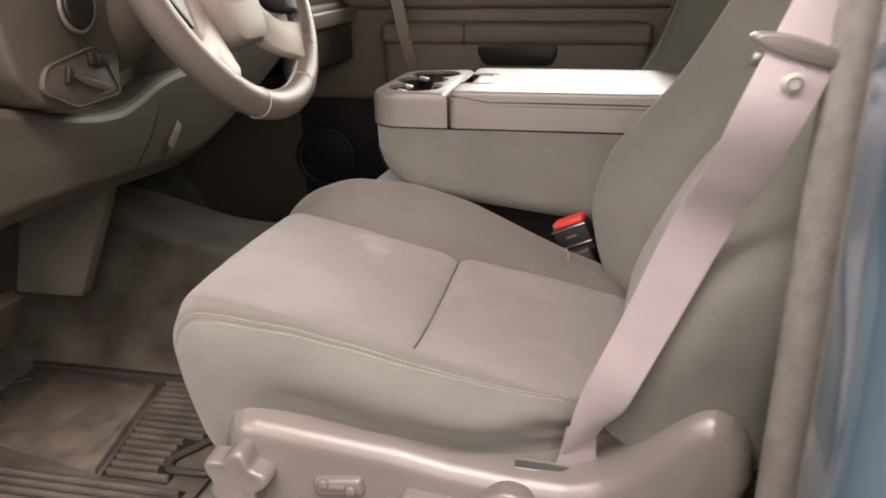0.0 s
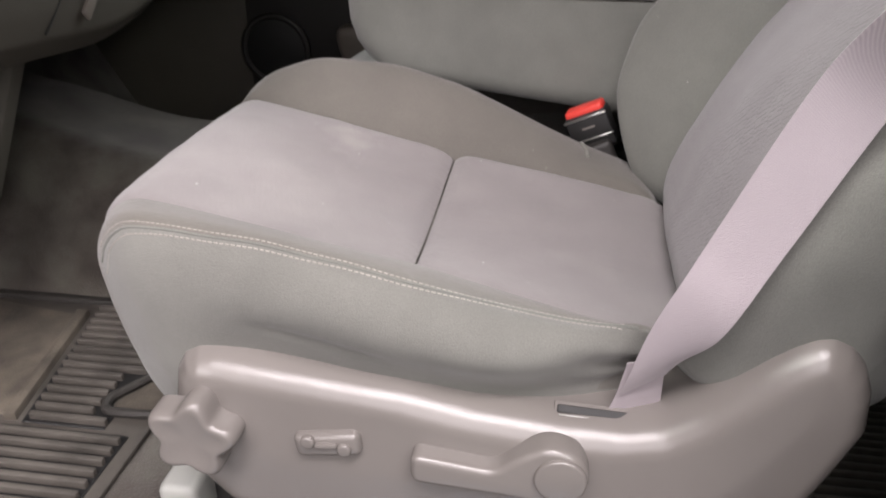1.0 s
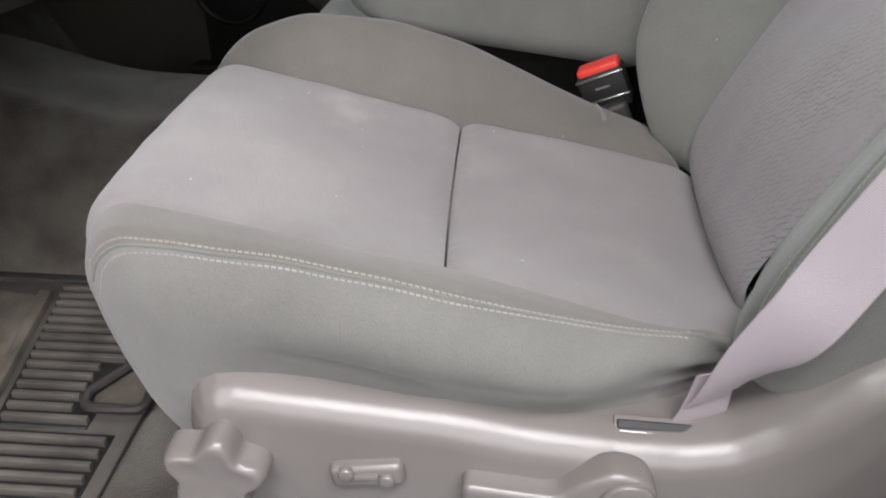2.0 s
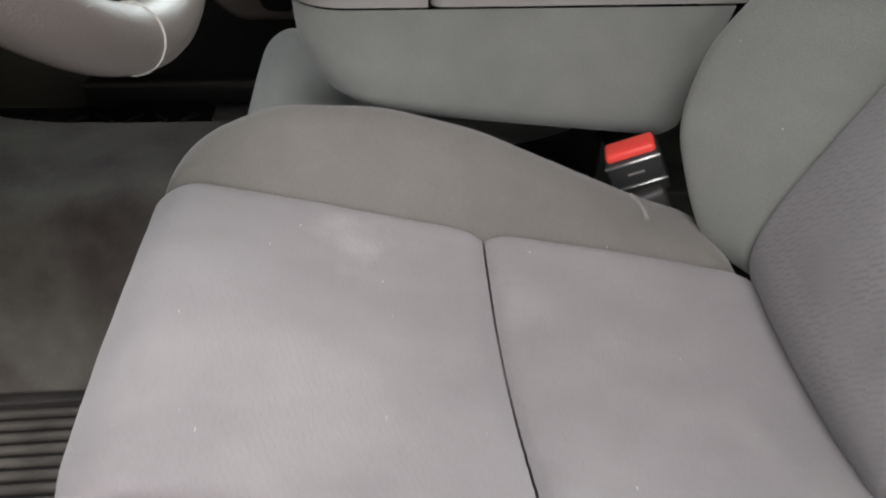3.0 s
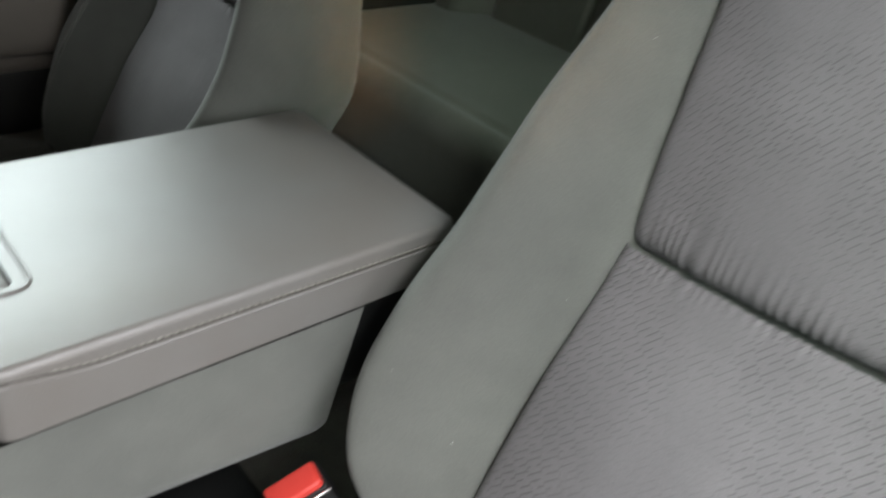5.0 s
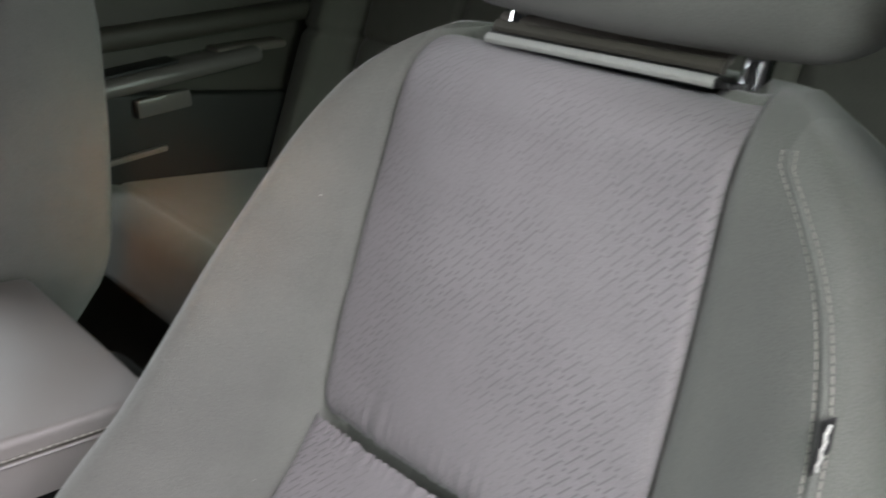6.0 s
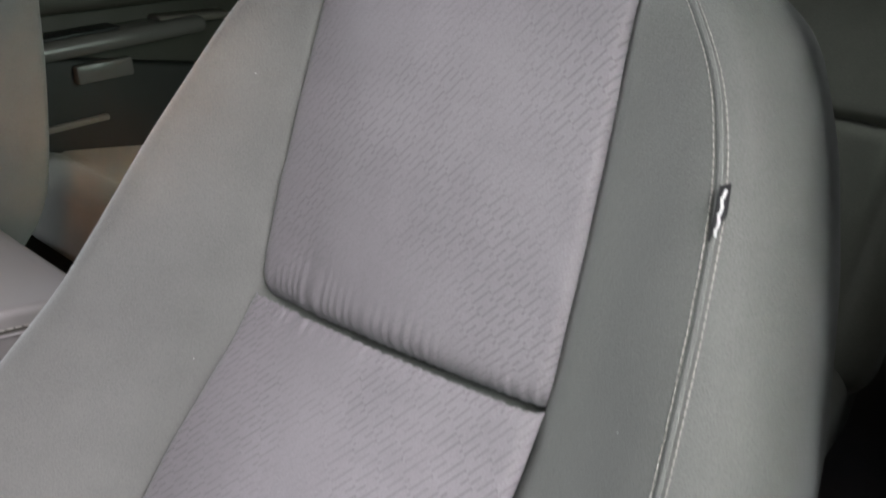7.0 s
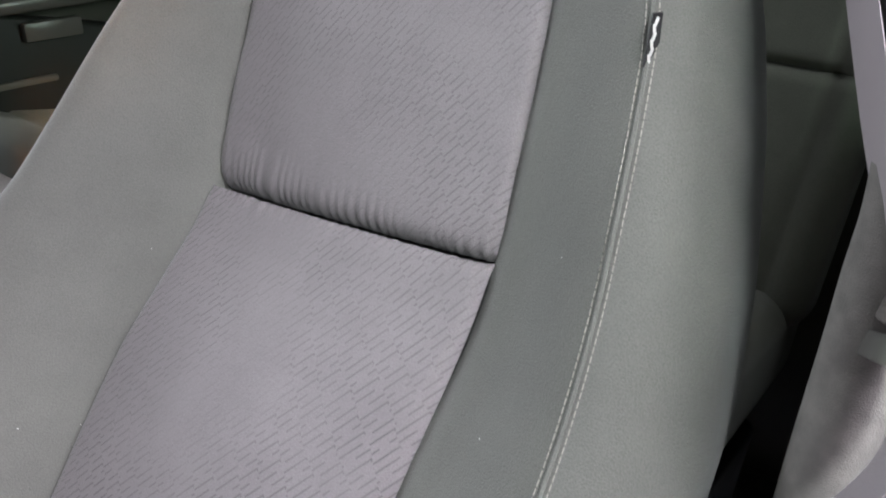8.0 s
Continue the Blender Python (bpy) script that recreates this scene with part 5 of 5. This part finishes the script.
part("hook_plate", prism(rounded([(-0.432, -0.112), (-0.440, -0.095), (-0.404, -0.038), (-0.380, -0.038), (-0.374, -0.112)], 0.012, 4), 0.004, 0.001, 1, Matrix.Translation((0, 0, mz + 0.005))), RUBBER_DUSTY, mat)

far_mat = thing("floor_mat", (-0.7, 0.78, FLOOR), "black rubber floor mat in the far footwell", "floor mat")
part("mat_sheet", rbox((0.6, 0.28, 0.01), (-0.72, 0.80, FLOOR + 0.007), 0.003, 2), BLACK, far_mat)
for i in range(9):
    for j in range(4):
        part("tread_bar", rbox((0.045, 0.012, 0.012), (-0.46 - 0.055 * i, 0.70 + 0.06 * j, FLOOR + 0.014), 0.003, 1, Matrix.Rotation(radians(45 if (i + j) % 2 else -45), 4, "Z")), RUBBER, far_mat)

rear_mat = thing("floor_mat", (0.58, -0.1, FLOOR), "ribbed black rubber mat behind the driver seat", "floor mat")
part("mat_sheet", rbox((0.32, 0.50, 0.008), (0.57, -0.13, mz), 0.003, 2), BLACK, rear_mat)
for i in range(32):
    part("mat_rib", rbox((0.30, 0.0068, 0.013), (0.57, -0.36 + 0.0148 * i, mz + 0.0055), 0.003, 2), RUBBER_WORN, rear_mat)

# far front door
door = thing("passenger_door", (-0.1, 0.98, 0.3), "brown-grey moulded passenger door with armrest", "door panel")
part("door_panel", rbox((1.05, 0.05, 0.30), (-0.12, 0.985, 0.60), 0.02), DASH_MID, door)
part("lower_panel", rbox((1.05, 0.045, 0.36), (-0.12, 0.988, 0.28), 0.01), LOWER_TRIM, door, "black lower panel")
part("sill_step", rbox((1.1, 0.10, 0.05), (-0.12, 0.965, 0.095), 0.014, 3), LOWER_TRIM, door)
part("sill_edge", rbox((1.1, 0.012, 0.010), (-0.12, 0.922, 0.117), 0.004, 2), DASH, door, "grey edge of the sill plate")
part("upper_pad", rbox((1.0, 0.06, 0.10), (-0.12, 0.958, 0.735), 0.02, 4), DASH_MID, door, "moulded upper pad")
part("armrest_pod", rbox((0.66, 0.07, 0.165), (-0.045, 0.945, 0.573), 0.03, 5), DASH_MID, door)
part("door_armrest", rbox((0.655, 0.09, 0.05), (-0.045, 0.937, 0.628), 0.016, 4), DASH_MID, door)
part("armrest_joint", rbox((0.003, 0.0925, 0.052), (-0.16, 0.937, 0.628), 0.001, 1), BLACK, door)
# Black plate on the surface, standing in for shade in the pull pocket.
part("pull_cup_shade", prism(rounded([(-0.135, 0.600), (0.07, 0.600), (0.055, 0.552), (-0.115, 0.552)], 0.02, 4), 0.01, 0.003, 2, Matrix.Translation((0, 0.909, 0)) @ SIDEWAYS), BLACK, door, "black plate for the shaded pull pocket")
pocket = part("map_pocket", prism(rounded([(-0.40, 0.36), (-0.385, 0.285), (-0.34, 0.25), (0.34, 0.245), (0.34, 0.36)], 0.03, 5), 0.07, 0.02, 4, Matrix.Translation((0, 0.935, 0)) @ SIDEWAYS), DASH_MID, door, "moulded door pocket")
# Likewise a black plate as the bottle holder's inner shade, not an opening.
part("bottle_well_shade", prism(rounded([(-0.30, 0.345), (-0.295, 0.275), (-0.235, 0.268), (-0.215, 0.345)], 0.02, 5), 0.012, 0.004, 2, Matrix.Translation((0, 0.899, 0)) @ SIDEWAYS), BLACK, pocket, "black plate for the shaded bottle holder")
part("grab_handle", strap(spline([(-0.352, 0.935, 0.80), (-0.335, 0.905, 0.74), (-0.315, 0.895, 0.65), (-0.296, 0.905, 0.56), (-0.288, 0.93, 0.51)], 8), 0.032, 0.010, lambda s: Vector((0.95, 0.1, 0.25))), SILVER, door, "silver-grey grab handle")
part("speaker_ring", tube([(-0.555 + 0.078 * math.cos(a), 0.945, 0.295 + 0.078 * math.sin(a)) for a in np.linspace(0, 2 * math.pi, 40, endpoint=False)], 0.008, 10, True), LOWER_TRIM, door)
part("speaker_grille", cyl(0.074, 0.012, Matrix.Rotation(math.pi / 2, 4, "X"), (-0.555, 0.948, 0.295), bevel=0.003), BLACK, door, "black speaker grille")

# far rear door
rdoor = thing("rear_door", (0.95, 0.98, 0.3), "dark moulded rear door with long armrest", "door panel")
part("door_panel", rbox((0.80, 0.05, 0.86), (1.02, 1.0, 0.45), 0.02), DASH, rdoor)
rest = part("door_armrest", rbox((0.42, 0.085, 0.032), (0.775, 0.945, 0.706), 0.015, 4, Matrix.Rotation(radians(-13), 4, "Y")), PLASTIC, rdoor)
# No hollow is cut; a flat black slab paints the shade inside it.
part("grip_bowl_shade", rbox((0.15, 0.045, 0.008), (0.735, 0.945, 0.7155), 0.003, 3, Matrix.Rotation(radians(-13), 4, "Y")), BLACK, rest, "black plate for the shaded grip hollow")
part("armrest_tail", rbox((0.16, 0.05, 0.016), (0.97, 0.955, 0.760), 0.007, 3, Matrix.Rotation(radians(-9), 4, "Y")), DASH_MID, rest)
part("lower_panel", rbox((0.76, 0.03, 0.30), (1.02, 0.968, 0.52), 0.012), LOWER_TRIM, rdoor, "black lower panel")
part("upper_ledge", rbox((0.70, 0.05, 0.04), (0.90, 0.965, 0.80), 0.016, 3, Matrix.Rotation(radians(-11), 4, "Y")), DASH, rdoor)
part("pull_plate", rbox((0.11, 0.02, 0.035), (0.790, 0.945, 0.652), 0.006, 2, Matrix.Rotation(radians(-12), 4, "Y")), PLASTIC, rdoor, "grey pull plate")
part("speaker_slot", rbox((0.12, 0.012, 0.012), (0.745, 0.950, 0.553), 0.004, 2, Matrix.Rotation(radians(-12), 4, "Y")), DASH_MID, rdoor)

# rear bench
bench = thing("rear_bench", (1.0, 0.28, FLOOR), "grey cloth rear bench seat with seamed backrest", "bench seat")


def bench_point(px, py, pz):
    return (0.965 + px, 0.33 + py, 0.416 + pz * (1 + 0.06 * math.cos(px * 5)) - 0.005 * math.exp(-((px + 0.255) / 0.006) ** 2) * (pz > 0))


part("bench_cushion", cushion((0.315, 0.66, 0.085), 0.045, (60, 30, 4), bench_point), CLOTH_REAR, bench, sharp=70)


def bench_back(px, py, pz):
    z = 0.78 + pz
    y = 0.312 + py
    dent = 0.012 * math.exp(-((z - 0.803) / 0.007) ** 2) + sum(0.012 * math.exp(-((y - q) / 0.008) ** 2) for q in (-0.285, -0.02, 0.045, 0.60, 0.85))
    wing = 0.07 * step(0.855, 0.90, y)
    return (1.22 + px + 0.22 * pz + (dent - wing if px < 0 else 0), y, z)


part("bench_backrest", cushion((0.06, 0.662, 0.33), 0.05, (4, 130, 70), bench_back), CLOTH_REAR, bench, sharp=70)
part("bench_base", rbox((0.42, 1.2, 0.22), (1.02, 0.28, 0.16), 0.02), BLACK, bench)
rear_buckle = thing("rear_belt_buckle", (1.22, -0.3, 0.48), "small bright rear belt buckle on the bench", "seat belt buckle")
part("buckle_body", rbox((0.03, 0.06, 0.02), (1.13, -0.285, 0.47), 0.005), BLACK, rear_buckle)
part("buckle_rim", rbox((0.004, 0.05, 0.004), (1.115, -0.285, 0.483), 0.001, 1), CHROME, rear_buckle, "bright rim")
